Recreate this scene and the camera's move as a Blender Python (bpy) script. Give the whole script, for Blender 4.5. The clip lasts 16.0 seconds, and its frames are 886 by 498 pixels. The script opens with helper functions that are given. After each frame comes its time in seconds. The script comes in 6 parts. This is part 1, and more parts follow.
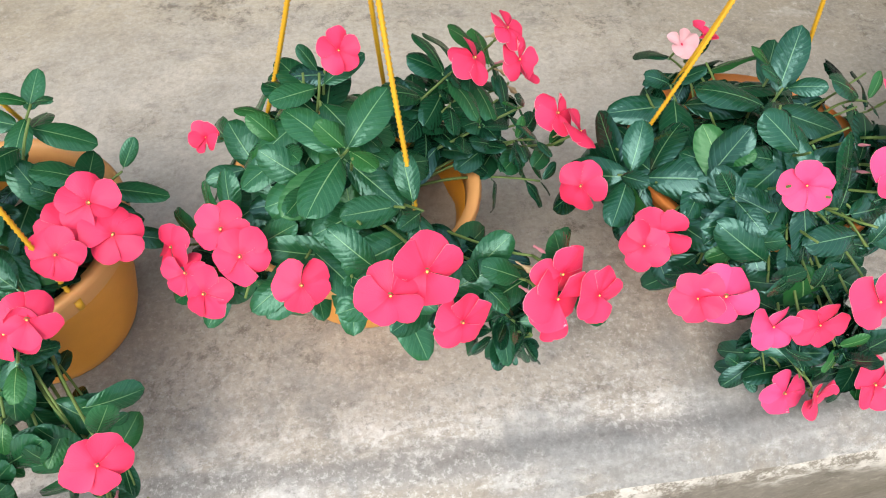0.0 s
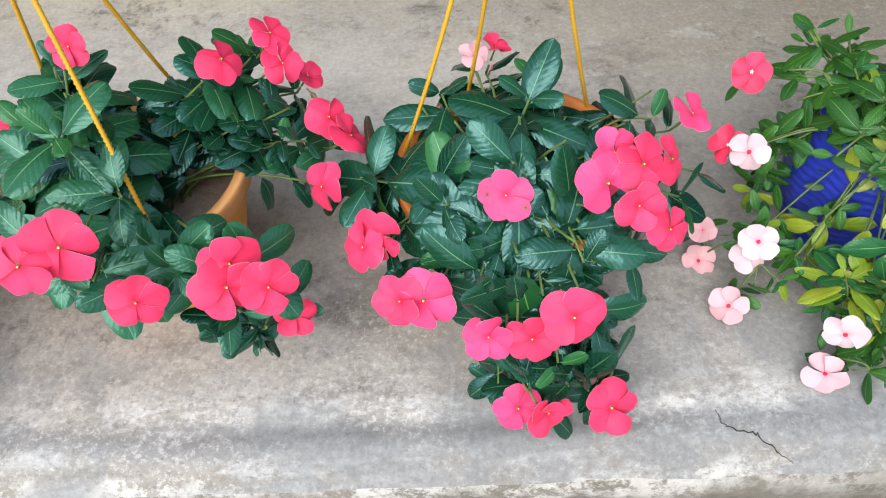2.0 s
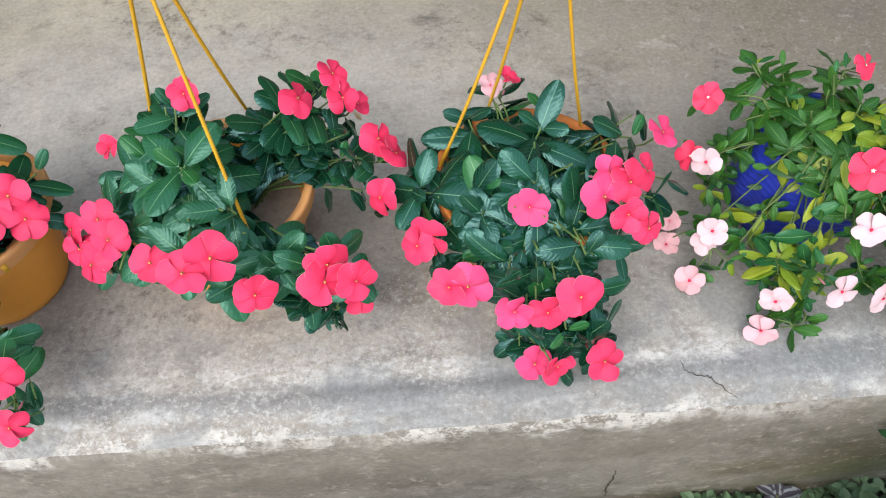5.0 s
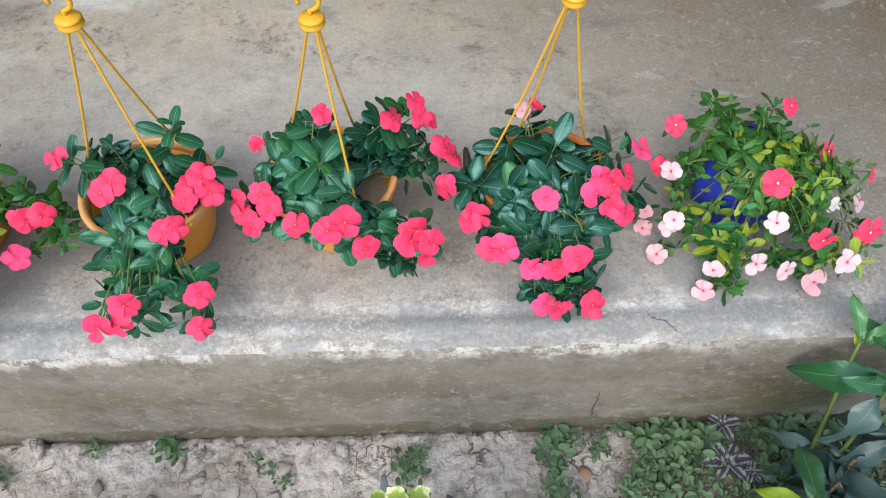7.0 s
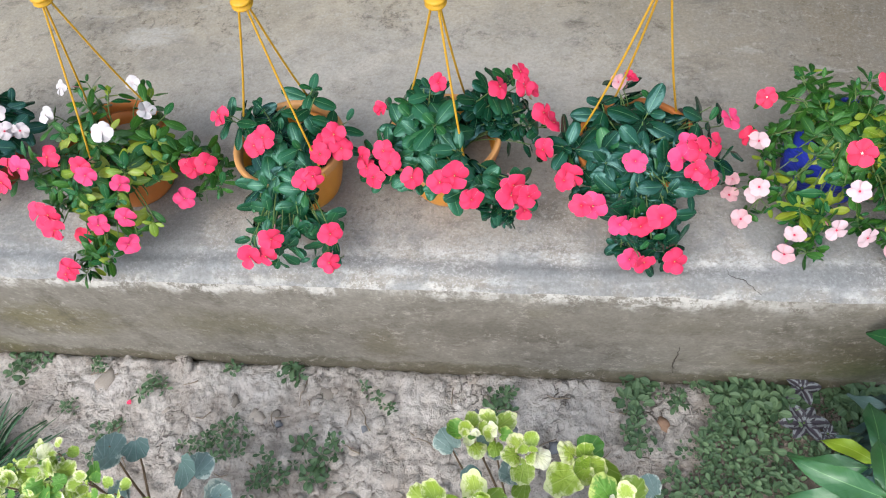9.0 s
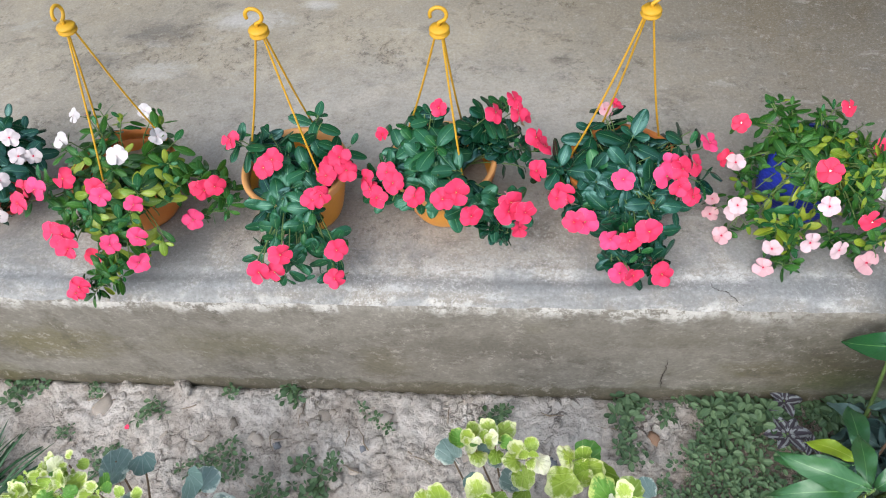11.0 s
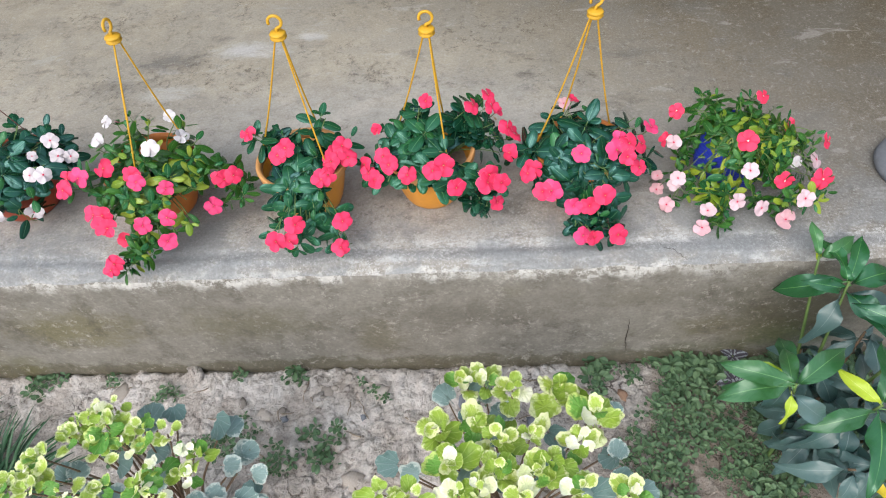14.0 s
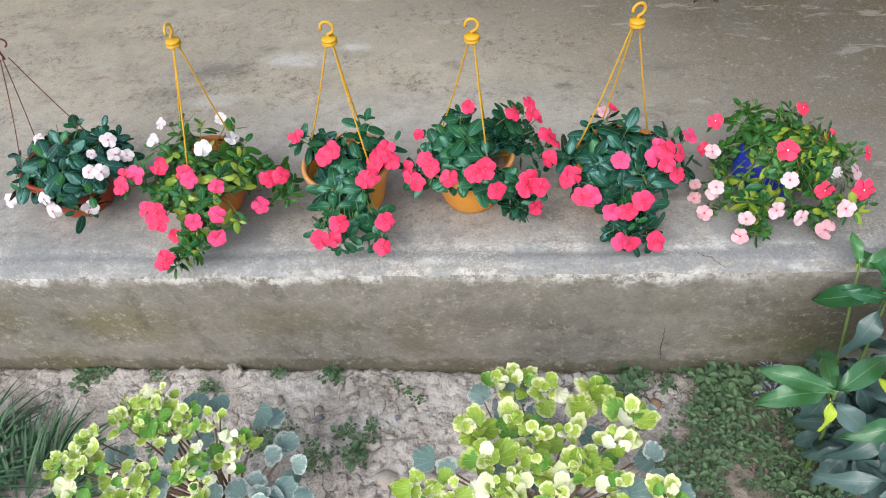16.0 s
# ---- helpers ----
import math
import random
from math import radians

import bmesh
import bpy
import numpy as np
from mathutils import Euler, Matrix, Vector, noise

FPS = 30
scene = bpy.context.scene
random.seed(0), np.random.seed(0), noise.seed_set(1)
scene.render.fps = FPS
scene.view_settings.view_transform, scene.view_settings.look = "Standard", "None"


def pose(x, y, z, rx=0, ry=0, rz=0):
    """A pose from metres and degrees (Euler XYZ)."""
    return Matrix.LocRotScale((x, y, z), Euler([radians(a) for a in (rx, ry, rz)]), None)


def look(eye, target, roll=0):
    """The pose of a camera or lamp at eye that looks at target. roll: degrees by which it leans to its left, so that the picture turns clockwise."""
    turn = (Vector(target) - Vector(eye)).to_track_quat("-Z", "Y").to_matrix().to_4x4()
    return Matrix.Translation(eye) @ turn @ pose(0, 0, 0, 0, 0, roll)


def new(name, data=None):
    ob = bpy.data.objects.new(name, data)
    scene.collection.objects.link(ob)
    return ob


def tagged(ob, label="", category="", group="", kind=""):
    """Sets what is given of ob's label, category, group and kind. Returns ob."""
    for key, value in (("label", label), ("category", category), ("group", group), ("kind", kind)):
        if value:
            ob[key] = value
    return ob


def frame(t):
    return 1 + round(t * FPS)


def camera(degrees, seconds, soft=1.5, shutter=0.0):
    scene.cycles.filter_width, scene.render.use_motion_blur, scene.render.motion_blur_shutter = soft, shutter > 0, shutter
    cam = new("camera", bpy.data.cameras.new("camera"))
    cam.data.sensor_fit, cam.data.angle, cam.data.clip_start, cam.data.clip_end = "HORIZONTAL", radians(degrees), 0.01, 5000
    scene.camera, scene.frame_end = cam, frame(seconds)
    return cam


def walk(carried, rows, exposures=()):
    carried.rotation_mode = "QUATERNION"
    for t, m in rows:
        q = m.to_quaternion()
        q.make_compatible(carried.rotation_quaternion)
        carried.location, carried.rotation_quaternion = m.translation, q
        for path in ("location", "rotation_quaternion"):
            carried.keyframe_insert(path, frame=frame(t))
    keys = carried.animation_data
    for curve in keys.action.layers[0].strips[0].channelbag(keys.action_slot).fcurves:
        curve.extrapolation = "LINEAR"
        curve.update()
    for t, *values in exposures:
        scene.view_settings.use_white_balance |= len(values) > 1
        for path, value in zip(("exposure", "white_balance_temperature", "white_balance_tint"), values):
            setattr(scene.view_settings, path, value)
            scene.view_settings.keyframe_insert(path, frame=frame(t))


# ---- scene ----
cam = camera(67.2, 16.0, soft=1.1)
PATH = [
    (0, (-0.016, -0.145, 0.939), (0.156, 1.03, -0.67), 0.2),
    (0.5, (0.044, -0.157, 0.927), (0.127, 1.028, -0.681), -0.2),
    (1, (0.118, -0.175, 0.931), (0.109, 1.043, -0.655), -2.8),
    (1.5, (0.186, -0.18, 0.94), (0.145, 1.057, -0.631), -3.4),
    (2, (0.252, -0.189, 0.934), (0.192, 1.051, -0.634), -4.8),
    (2.5, (0.318, -0.189, 0.934), (0.292, 1.065, -0.624), -5.0),
    (3, (0.36, -0.186, 0.934), (0.319, 1.062, -0.629), -6.1),
    (3.5, (0.385, -0.192, 0.942), (0.35, 1.07, -0.609), -6.6),
    (4, (0.335, -0.196, 0.946), (0.427, 1.062, -0.605), -1.6),
    (4.5, (0.23, -0.211, 0.986), (0.315, 0.923, -0.659), -1.3),
    (5, (0.182, -0.251, 1.082), (0.24, 0.883, -0.565), -1.4),
    (5.2, (0.168, -0.277, 1.117), (0.171, 0.826, -0.551), -3.2),
    (7.3, (0.122, -0.47, 1.364), (0.152, 0.619, -0.313), -0.1),
    (7.5, (0.153, -0.488, 1.376), (0.139, 0.594, -0.306), -2.7),
    (8, (0.168, -0.509, 1.395), (0.116, 0.56, -0.295), -2.7),
    (8.5, (0.133, -0.514, 1.419), (-0.066, 0.543, -0.267), -7.8),
    (9, (0.124, -0.552, 1.436), (-0.137, 0.474, -0.261), -10.9),
    (9.2, (0.124, -0.538, 1.443), (-0.156, 0.466, -0.264), -11.8),
    (11.3, (0.078, -0.685, 1.468), (-0.101, 0.503, -0.131), -7.2),
    (11.5, (0.066, -0.734, 1.48), (-0.105, 0.483, -0.098), -7.1),
    (12, (0.041, -0.796, 1.495), (-0.173, 0.467, -0.041), -7.3),
    (12.5, (0.05, -0.806, 1.499), (-0.229, 0.45, -0.032), -8.6),
    (13, (0.078, -0.808, 1.486), (-0.096, 0.439, -0.068), -5.4),
    (13.5, (0.082, -0.837, 1.507), (-0.028, 0.439, -0.029), -6.1),
    (14, (0.07, -0.896, 1.515), (-0.039, 0.394, -0.01), -5.6),
    (14.5, (0.064, -0.914, 1.523), (-0.071, 0.408, 0.029), -5.5),
    (15, (0.057, -0.916, 1.521), (-0.096, 0.393, 0.017), -5.7),
    (15.5, (0.047, -0.936, 1.527), (-0.146, 0.383, 0.037), -6.3),
    (16, (0.046, -0.944, 1.516), (-0.143, 0.386, 0.034), -6.7),
]
walk(cam, [(t, look(eye, target, roll)) for t, eye, target, roll in PATH],
     exposures=[(0.0, 0.95, 6880, 10), (0.5, 0.98, 6800, 10), (1.0, 0.97, 6450, 10), (2.0, 0.90, 6350, 10), (2.5, 0.91, 6400, 10), (3.0, 0.77, 6500, 10), (3.5, 0.72, 6550, 10), (4.0, 0.70, 6550, 10), (5.0, 0.75, 6400, 10), (7.5, 0.72, 6280, 10), (11.5, 0.66, 6260, 10), (16.0, 0.64, 6350, 10)])

# ---------------------------------------------------------------- light
world = bpy.data.worlds.new("sky")
scene.world = world
world.use_nodes = True
wn = world.node_tree.nodes
wl = world.node_tree.links
sky = wn.new("ShaderNodeTexSky")
sky.sky_type = "NISHITA"
sky.sun_disc = False
sky.sun_elevation = radians(45)
sky.sun_rotation = radians(200)
sky.air_density, sky.dust_density, sky.ozone_density = 1.0, 4.0, 1.0
soft_sky = wn.new("ShaderNodeMixRGB")
soft_sky.inputs[0].default_value = 0.55
soft_sky.inputs[2].default_value = (6.2, 7.0, 7.9, 1)
wl.new(sky.outputs[0], soft_sky.inputs[1])
wl.new(soft_sky.outputs[0], wn["Background"].inputs[0])
wn["Background"].inputs[1].default_value = 0.122

sun = new("sun", bpy.data.lights.new("sun", "SUN"))
sun.data.energy, sun.data.angle, sun.data.color = 1.35, radians(50), (1.0, 0.95, 0.88)
sun.matrix_world = look((-1.8, -3.6, 4.1), (0, 0, 0))

# ---------------------------------------------------------------- node helpers


class Nodes:
    """A small builder of node materials."""

    def __init__(self, name):
        self.mat = bpy.data.materials.new(name)
        self.mat.use_nodes = True
        self.nt = self.mat.node_tree
        self.bsdf = self.nt.nodes["Principled BSDF"]

    def node(self, kind):
        return self.nt.nodes.new(kind)

    def put(self, a, b):
        self.nt.links.new(a, b)

    def coord(self, what="Object"):
        return self.node("ShaderNodeTexCoord").outputs[what]

    def scaled(self, vec, s):
        m = self.node("ShaderNodeMapping")
        m.inputs["Scale"].default_value = s if isinstance(s, tuple) else (s, s, s)
        self.put(vec, m.inputs["Vector"])
        return m.outputs[0]

    def noise(self, vec, scale, detail=5, rough=0.6, dist=0.0):
        n = self.node("ShaderNodeTexNoise")
        n.inputs["Scale"].default_value, n.inputs["Detail"].default_value = scale, detail
        n.inputs["Roughness"].default_value, n.inputs["Distortion"].default_value = rough, dist
        self.put(vec, n.inputs["Vector"])
        return n.outputs[0]

    def ramp(self, fac, *stops):
        r = self.node("ShaderNodeValToRGB")
        e = r.color_ramp.elements
        while len(e) < len(stops):
            e.new(0.5)
        for el, (p, c) in zip(e, stops):
            el.position = p
            el.color = (*c, 1) if isinstance(c, tuple) else (c, c, c, 1)
        self.put(fac, r.inputs[0])
        return r.outputs[0]

    def mix(self, fac, a, b, kind="MIX"):
        m = self.node("ShaderNodeMixRGB")
        m.blend_type = kind
        for n, (sock, v) in enumerate(zip(m.inputs, (fac, a, b))):
            if isinstance(v, (int, float)):
                sock.default_value = v if n == 0 else (v, v, v, 1)
            elif isinstance(v, tuple):
                sock.default_value = (*v, 1)
            else:
                self.put(v, sock)
        return m.outputs[0]

    def math(self, op, a, b=0.0):
        m = self.node("ShaderNodeMath")
        m.operation = op
        for sock, v in zip(m.inputs, (a, b)):
            if isinstance(v, (int, float)):
                sock.default_value = v
            else:
                self.put(v, sock)
        return m.outputs[0]

    def bump(self, height, strength, distance=0.002):
        b = self.node("ShaderNodeBump")
        b.inputs["Strength"].default_value, b.inputs["Distance"].default_value = strength, distance
        self.put(height, b.inputs["Height"])
        self.put(b.outputs[0], self.bsdf.inputs["Normal"])

    def finish(self, color, rough=0.6, spec=0.5):
        for sock, v in (("Base Color", color), ("Roughness", rough), ("Specular IOR Level", spec)):
            if isinstance(v, (int, float)):
                self.bsdf.inputs[sock].default_value = v
            elif isinstance(v, tuple):
                self.bsdf.inputs[sock].default_value = (*v, 1)
            else:
                self.put(v, self.bsdf.inputs[sock])
        return self.mat


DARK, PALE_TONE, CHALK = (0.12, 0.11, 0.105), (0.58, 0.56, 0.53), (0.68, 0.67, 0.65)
# first entry: light painted over the mid floor; the others are floor marks
STAINS_AND_LIGHT = [(-0.15, 0.46, 0.70, 0.26, (0.64, 0.61, 0.56), 0.60), (-0.84, 0.82, 0.16, 0.07, DARK, 0.65), (-0.97, 0.70, 0.10, 0.05, DARK, 0.4), (-0.60, 0.86, 0.15, 0.055, (0.66, 0.64, 0.61), 1.0), (-0.42, 0.92, 0.06, 0.03, (0.66, 0.64, 0.61), 0.9), (-0.80, 0.66, 0.10, 0.05, PALE_TONE, 0.7), (0.21, 0.67, 0.035, 0.022, (0.10, 0.08, 0.06), 0.8),
          (0.70, 1.02, 0.20, 0.10, (0.13, 0.115, 0.09), 0.6), (0.165, 0.165, 0.075, 0.055, (0.17, 0.145, 0.115), 0.75), (-0.16, 0.28, 0.06, 0.10, (0.24, 0.21, 0.17), 0.5), (0.45, 0.32, 0.05, 0.06, (0.2, 0.18, 0.15), 0.5), (0.52, 0.75, 0.12, 0.03, DARK, 0.35),
          (-0.50, 0.024, 0.13, 0.014, CHALK, 0.95), (-0.15, 0.030, 0.075, 0.013, CHALK, 0.95), (-0.88, 0.034, 0.14, 0.024, CHALK, 0.95), (-0.085, 0.024, 0.03, 0.012, CHALK, 0.9),
          (0.33, 0.010, 0.06, 0.012, CHALK, 0.95), (0.64, 0.014, 0.12, 0.010, CHALK, 0.9), (0.13, 0.012, 0.10, 0.010, CHALK, 0.9), (0.55, 0.050, 0.06, 0.008, CHALK, 0.8), (-0.33, 0.062, 0.06, 0.010, CHALK, 0.8)]


def concrete_floor():
    k = Nodes("worn_concrete")
    c = k.coord()
    sep = k.node("ShaderNodeSeparateXYZ")
    k.put(c, sep.inputs[0])
    big = k.noise(c, 2.2, 6, 0.62, 0.4)
    mid = k.noise(c, 11, 8, 0.7)
    fine = k.noise(c, 140, 6, 0.75)
    col = k.ramp(big, (0.3, (0.345, 0.318, 0.278)), (0.5, (0.462, 0.428, 0.380)), (0.72, (0.56, 0.525, 0.475)))
    col = k.mix(0.5, col, k.ramp(mid, (0.3, (0.315, 0.290, 0.256)), (0.7, (0.57, 0.532, 0.482))))
    # dark pitted stains
    pits = k.ramp(k.noise(c, 44, 14, 0.84), (0.42, 1.0), (0.475, 0.0))
    where = k.ramp(k.noise(c, 5.0, 4, 0.55), (0.44, 0.0), (0.58, 1.0))
    col = k.mix(k.math("MULTIPLY", k.math("MULTIPLY", pits, where), 0.7), col, (0.13, 0.11, 0.09))
    # trodden dirt plus painted-in shade, deeper in and towards the end wall
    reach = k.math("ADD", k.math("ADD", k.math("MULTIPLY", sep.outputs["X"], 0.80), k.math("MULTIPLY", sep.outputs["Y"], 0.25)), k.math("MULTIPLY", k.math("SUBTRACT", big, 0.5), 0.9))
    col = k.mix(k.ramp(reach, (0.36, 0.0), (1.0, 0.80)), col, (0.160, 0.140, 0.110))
    shade_depth = k.math("ADD", k.math("ADD", k.math("MULTIPLY", sep.outputs["Y"], 0.5), k.math("MULTIPLY", sep.outputs["X"], 0.25)), k.math("MULTIPLY", k.math("SUBTRACT", mid, 0.5), 0.25))
    col = k.mix(k.ramp(shade_depth, (0.37, 0.0), (0.78, 0.90)), col, (0.135, 0.117, 0.090))
    # warm tint growing with Y, part of the shade painted towards the back
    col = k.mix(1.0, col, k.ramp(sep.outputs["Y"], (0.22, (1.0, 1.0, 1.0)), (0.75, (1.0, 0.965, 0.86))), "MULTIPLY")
    spots = k.ramp(k.noise(k.scaled(c, (1.0, 1.6, 1.0)), 7.5, 7, 0.7), (0.56, 0.0), (0.66, 0.55))
    col = k.mix(spots, col, (0.17, 0.155, 0.135))
    chips = k.ramp(k.noise(k.scaled(c, (0.6, 1.5, 1.0)), 9.0, 5, 0.6, 0.4), (0.62, 0.0), (0.66, 0.38))
    col = k.mix(chips, col, (0.56, 0.54, 0.50))
    # old spills and repairs where they lie on the floor, plus painted light
    wob = k.math("MULTIPLY", k.math("SUBTRACT", k.noise(c, 24, 7, 0.7), 0.5), 0.16)
    ragged = k.ramp(k.noise(k.scaled(c, (1.0, 2.0, 1.0)), 20, 12, 0.78), (0.485, 0.0), (0.515, 1.0))
    blots = k.ramp(k.noise(k.scaled(c, (0.8, 1.5, 1.0)), 13, 9, 0.74, 0.5), (0.38, 0.25), (0.54, 1.0))
    for px, py, rx, ry, tone, amount in STAINS_AND_LIGHT:
        dx = k.math("DIVIDE", k.math("SUBTRACT", sep.outputs["X"], px), rx)
        dy = k.math("DIVIDE", k.math("SUBTRACT", sep.outputs["Y"], py), ry)
        d = k.math("ADD", k.math("SQRT", k.math("ADD", k.math("MULTIPLY", dx, dx), k.math("MULTIPLY", dy, dy))), k.math("MULTIPLY", wob, 9.0))
        if tone is CHALK:
            flaky = k.math("MULTIPLY", k.ramp(d, (0.90, amount), (1.0, 0.0)), ragged)
            col = k.mix(flaky, col, tone)
        else:
            col = k.mix(k.math("MULTIPLY", k.ramp(d, (0.35, amount), (1.1, 0.0)), blots), col, tone)
    # damp grey and lime-washed bands along the front edge
    streak = k.noise(k.scaled(c, (1.3, 5.0, 3.0)), 3.2, 8, 0.68, 0.25)
    edge = k.math("ADD", sep.outputs["Y"], k.math("MULTIPLY", k.math("SUBTRACT", streak, 0.5), 0.075))
    damp = k.ramp(edge, (0.016, 0.0), (0.030, 0.85), (0.050, 0.85), (0.060, 0.0))
    col = k.mix(k.math("MULTIPLY", damp, 0.8), col, (0.26, 0.265, 0.27))
    band = k.ramp(edge, (0.0, 0.8), (0.010, 0.45), (0.022, 0.28), (0.036, 0.04), (0.050, 0.25), (0.062, 0.95), (0.080, 0.45), (0.12, 0.14), (0.20, 0.0))
    broken = k.ramp(k.noise(k.scaled(c, (1.0, 1.8, 1.0)), 17, 14, 0.80), (0.47, 0.0), (0.525, 1.0))
    flecks = k.ramp(k.noise(c, 85, 12, 0.85), (0.46, 0.40), (0.52, 1.0))
    col = k.mix(k.math("MULTIPLY", k.math("MULTIPLY", band, broken), flecks), col, (0.70, 0.69, 0.67))
    # bare tan cement where the lime wash has worn off the lip
    bare = k.math("MULTIPLY", k.ramp(edge, (-0.012, 0.35), (0.000, 0.85), (0.014, 0.85), (0.023, 0.0)), k.ramp(k.noise(k.scaled(c, (1.0, 1.7, 1.0)), 8.0, 10, 0.74), (0.41, 0.0), (0.46, 1.0)))
    col = k.mix(bare, col, (0.335, 0.305, 0.262))
    worn = k.math("ADD", sep.outputs["Y"], k.math("MULTIPLY", k.math("SUBTRACT", k.noise(c, 26, 8, 0.75), 0.5), 0.045))
    chalk = k.math("MULTIPLY", k.ramp(worn, (0.008, 1.0), (0.014, 0.0)), k.ramp(k.noise(c, 12, 10, 0.78), (0.485, 0.0), (0.515, 1.0)))
    col = k.mix(chalk, col, (0.66, 0.63, 0.58))
    # scattered pale flecks over the whole floor
    dust = k.ramp(k.noise(c, 52, 14, 0.84), (0.545, 0.0), (0.61, 0.45))
    col = k.mix(dust, col, (0.58, 0.56, 0.52))
    # salt-and-pepper grit, strongest where rain reaches the edge
    near = k.ramp(sep.outputs["Y"], (0.05, 1.0), (0.32, 0.25))
    salt = k.ramp(k.noise(c, 170, 8, 0.8), (0.52, 0.0), (0.60, 0.7))
    pepper = k.ramp(k.noise(k.scaled(c, (1.0, 1.0, 3.0)), 120, 9, 0.8), (0.38, 0.65), (0.46, 0.0))
    col = k.mix(k.math("MULTIPLY", salt, near), col, (0.66, 0.66, 0.65))
    col = k.mix(k.math("MULTIPLY", pepper, near), col, (0.20, 0.195, 0.185))
    cool = k.math("MULTIPLY", k.ramp(k.noise(c, 6.5, 6, 0.65, 0.4), (0.44, 0.0), (0.57, 0.70)), near)
    col = k.mix(cool, col, (0.27, 0.28, 0.285))
    grain = k.ramp(fine, (0.3, 0.67), (0.7, 0.97))
    col = k.mix(1.0, col, grain, "MULTIPLY")
    k.bump(k.math("ADD", k.math("MULTIPLY", mid, 0.8), k.math("MULTIPLY", fine, 0.35)), 0.5, 0.004)
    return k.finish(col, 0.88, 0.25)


FACE_STAINS = [(-0.93, 0.20, 0.22, 0.10, (0.20, 0.175, 0.075), 0.6), (-0.50, 0.20, 0.22, 0.09, (0.20, 0.18, 0.10), 0.45), (0.02, 0.22, 0.30, 0.06, (0.15, 0.135, 0.11), 0.5), (-0.18, 0.13, 0.08, 0.10, (0.15, 0.13, 0.075), 0.5),
               (0.62, 0.15, 0.10, 0.06, (0.20, 0.172, 0.095), 0.5), (0.82, 0.10, 0.14, 0.08, (0.10, 0.135, 0.035), 0.55), (0.60, 0.05, 0.16, 0.04, (0.10, 0.115, 0.045), 0.35), (0.85, 0.24, 0.32, 0.16, (0.12, 0.11, 0.07), 0.65), (0.42, 0.27, 0.10, 0.06, (0.17, 0.15, 0.11), 0.4)]


def concrete_face():
    k = Nodes("damp_plinth_cement")
    c = k.coord()
    sep = k.node("ShaderNodeSeparateXYZ")
    k.put(c, sep.inputs[0])
    big = k.noise(c, 4.0, 7, 0.62, 0.6)
    fine = k.noise(c, 120, 6, 0.75)
    mid = k.noise(k.scaled(c, (0.9, 1, 1.1)), 15, 10, 0.72)
    col = k.ramp(big, (0.3, (0.20, 0.183, 0.152)), (0.52, (0.285, 0.262, 0.222)), (0.75, (0.36, 0.335, 0.292)))
    col = k.mix(0.4, col, k.ramp(mid, (0.3, (0.19, 0.173, 0.145)), (0.7, (0.38, 0.355, 0.31))))
    # green algae, in patches and along the foot
    low = k.math("ADD", sep.outputs["Z"], k.math("MULTIPLY", k.math("SUBTRACT", mid, 0.5), 0.12))
    foot = k.ramp(low, (0.0, 1.0), (0.030, 0.8), (0.05, 0.0))
    patch = k.ramp(k.noise(c, 2.1, 4, 0.6), (0.56, 0.0), (0.7, 0.8))
    col = k.mix(k.math("MULTIPLY", foot, 0.75), col, (0.10, 0.085, 0.045))
    col = k.mix(k.math("MULTIPLY", patch, 0.7), col, (0.16, 0.145, 0.055))
    for px, pz, rx, rz, tone, amount in FACE_STAINS:
        dx = k.math("DIVIDE", k.math("SUBTRACT", sep.outputs["X"], px), rx)
        dz = k.math("DIVIDE", k.math("SUBTRACT", sep.outputs["Z"], pz), rz)
        d = k.math("ADD", k.math("SQRT", k.math("ADD", k.math("MULTIPLY", dx, dx), k.math("MULTIPLY", dz, dz))), k.math("MULTIPLY", k.math("SUBTRACT", mid, 0.5), 1.6))
        col = k.mix(k.ramp(d, (0.30, amount), (1.0, 0.0)), col, tone)
    # pale flaking below the lip and specks
    top = k.ramp(k.math("ADD", sep.outputs["Z"], k.math("ADD", k.math("MULTIPLY", k.math("SUBTRACT", mid, 0.5), 0.10), k.math("MULTIPLY", k.math("SUBTRACT", k.noise(k.scaled(c, (1, 1, 0.2)), 5.5, 7, 0.7), 0.5), 0.16))), (0.352, 0.0), (0.378, 1.0))
    flake = k.ramp(k.noise(k.scaled(c, (1, 1, 1.1)), 24, 14, 0.82), (0.46, 0.0), (0.515, 1.0))
    grime = k.ramp(k.noise(c, 9.0, 10, 0.75), (0.36, 0.6), (0.48, 0.0))
    col = k.mix(grime, col, (0.12, 0.105, 0.085))
    scoured = k.ramp(sep.outputs["X"], (0.40, 1.0), (0.62, 0.30))
    col = k.mix(k.math("MULTIPLY", k.math("MULTIPLY", top, flake), scoured), col, (0.66, 0.635, 0.59))
    specks = k.math("MULTIPLY", k.ramp(k.noise(k.scaled(c, (1, 1, 1.1)), 46, 14, 0.84), (0.54, 0.0), (0.58, 0.65)), k.ramp(k.noise(c, 6.0, 4, 0.6), (0.40, 0.08), (0.56, 1.0)))
    col = k.mix(specks, col, (0.52, 0.48, 0.42))
    col = k.mix(1.0, col, k.ramp(fine, (0.3, 0.66), (0.7, 0.98)), "MULTIPLY")
    k.bump(k.math("ADD", k.math("MULTIPLY", mid, 0.9), k.math("MULTIPLY", fine, 0.3)), 0.55, 0.004)
    return k.finish(col, 0.9, 0.2)


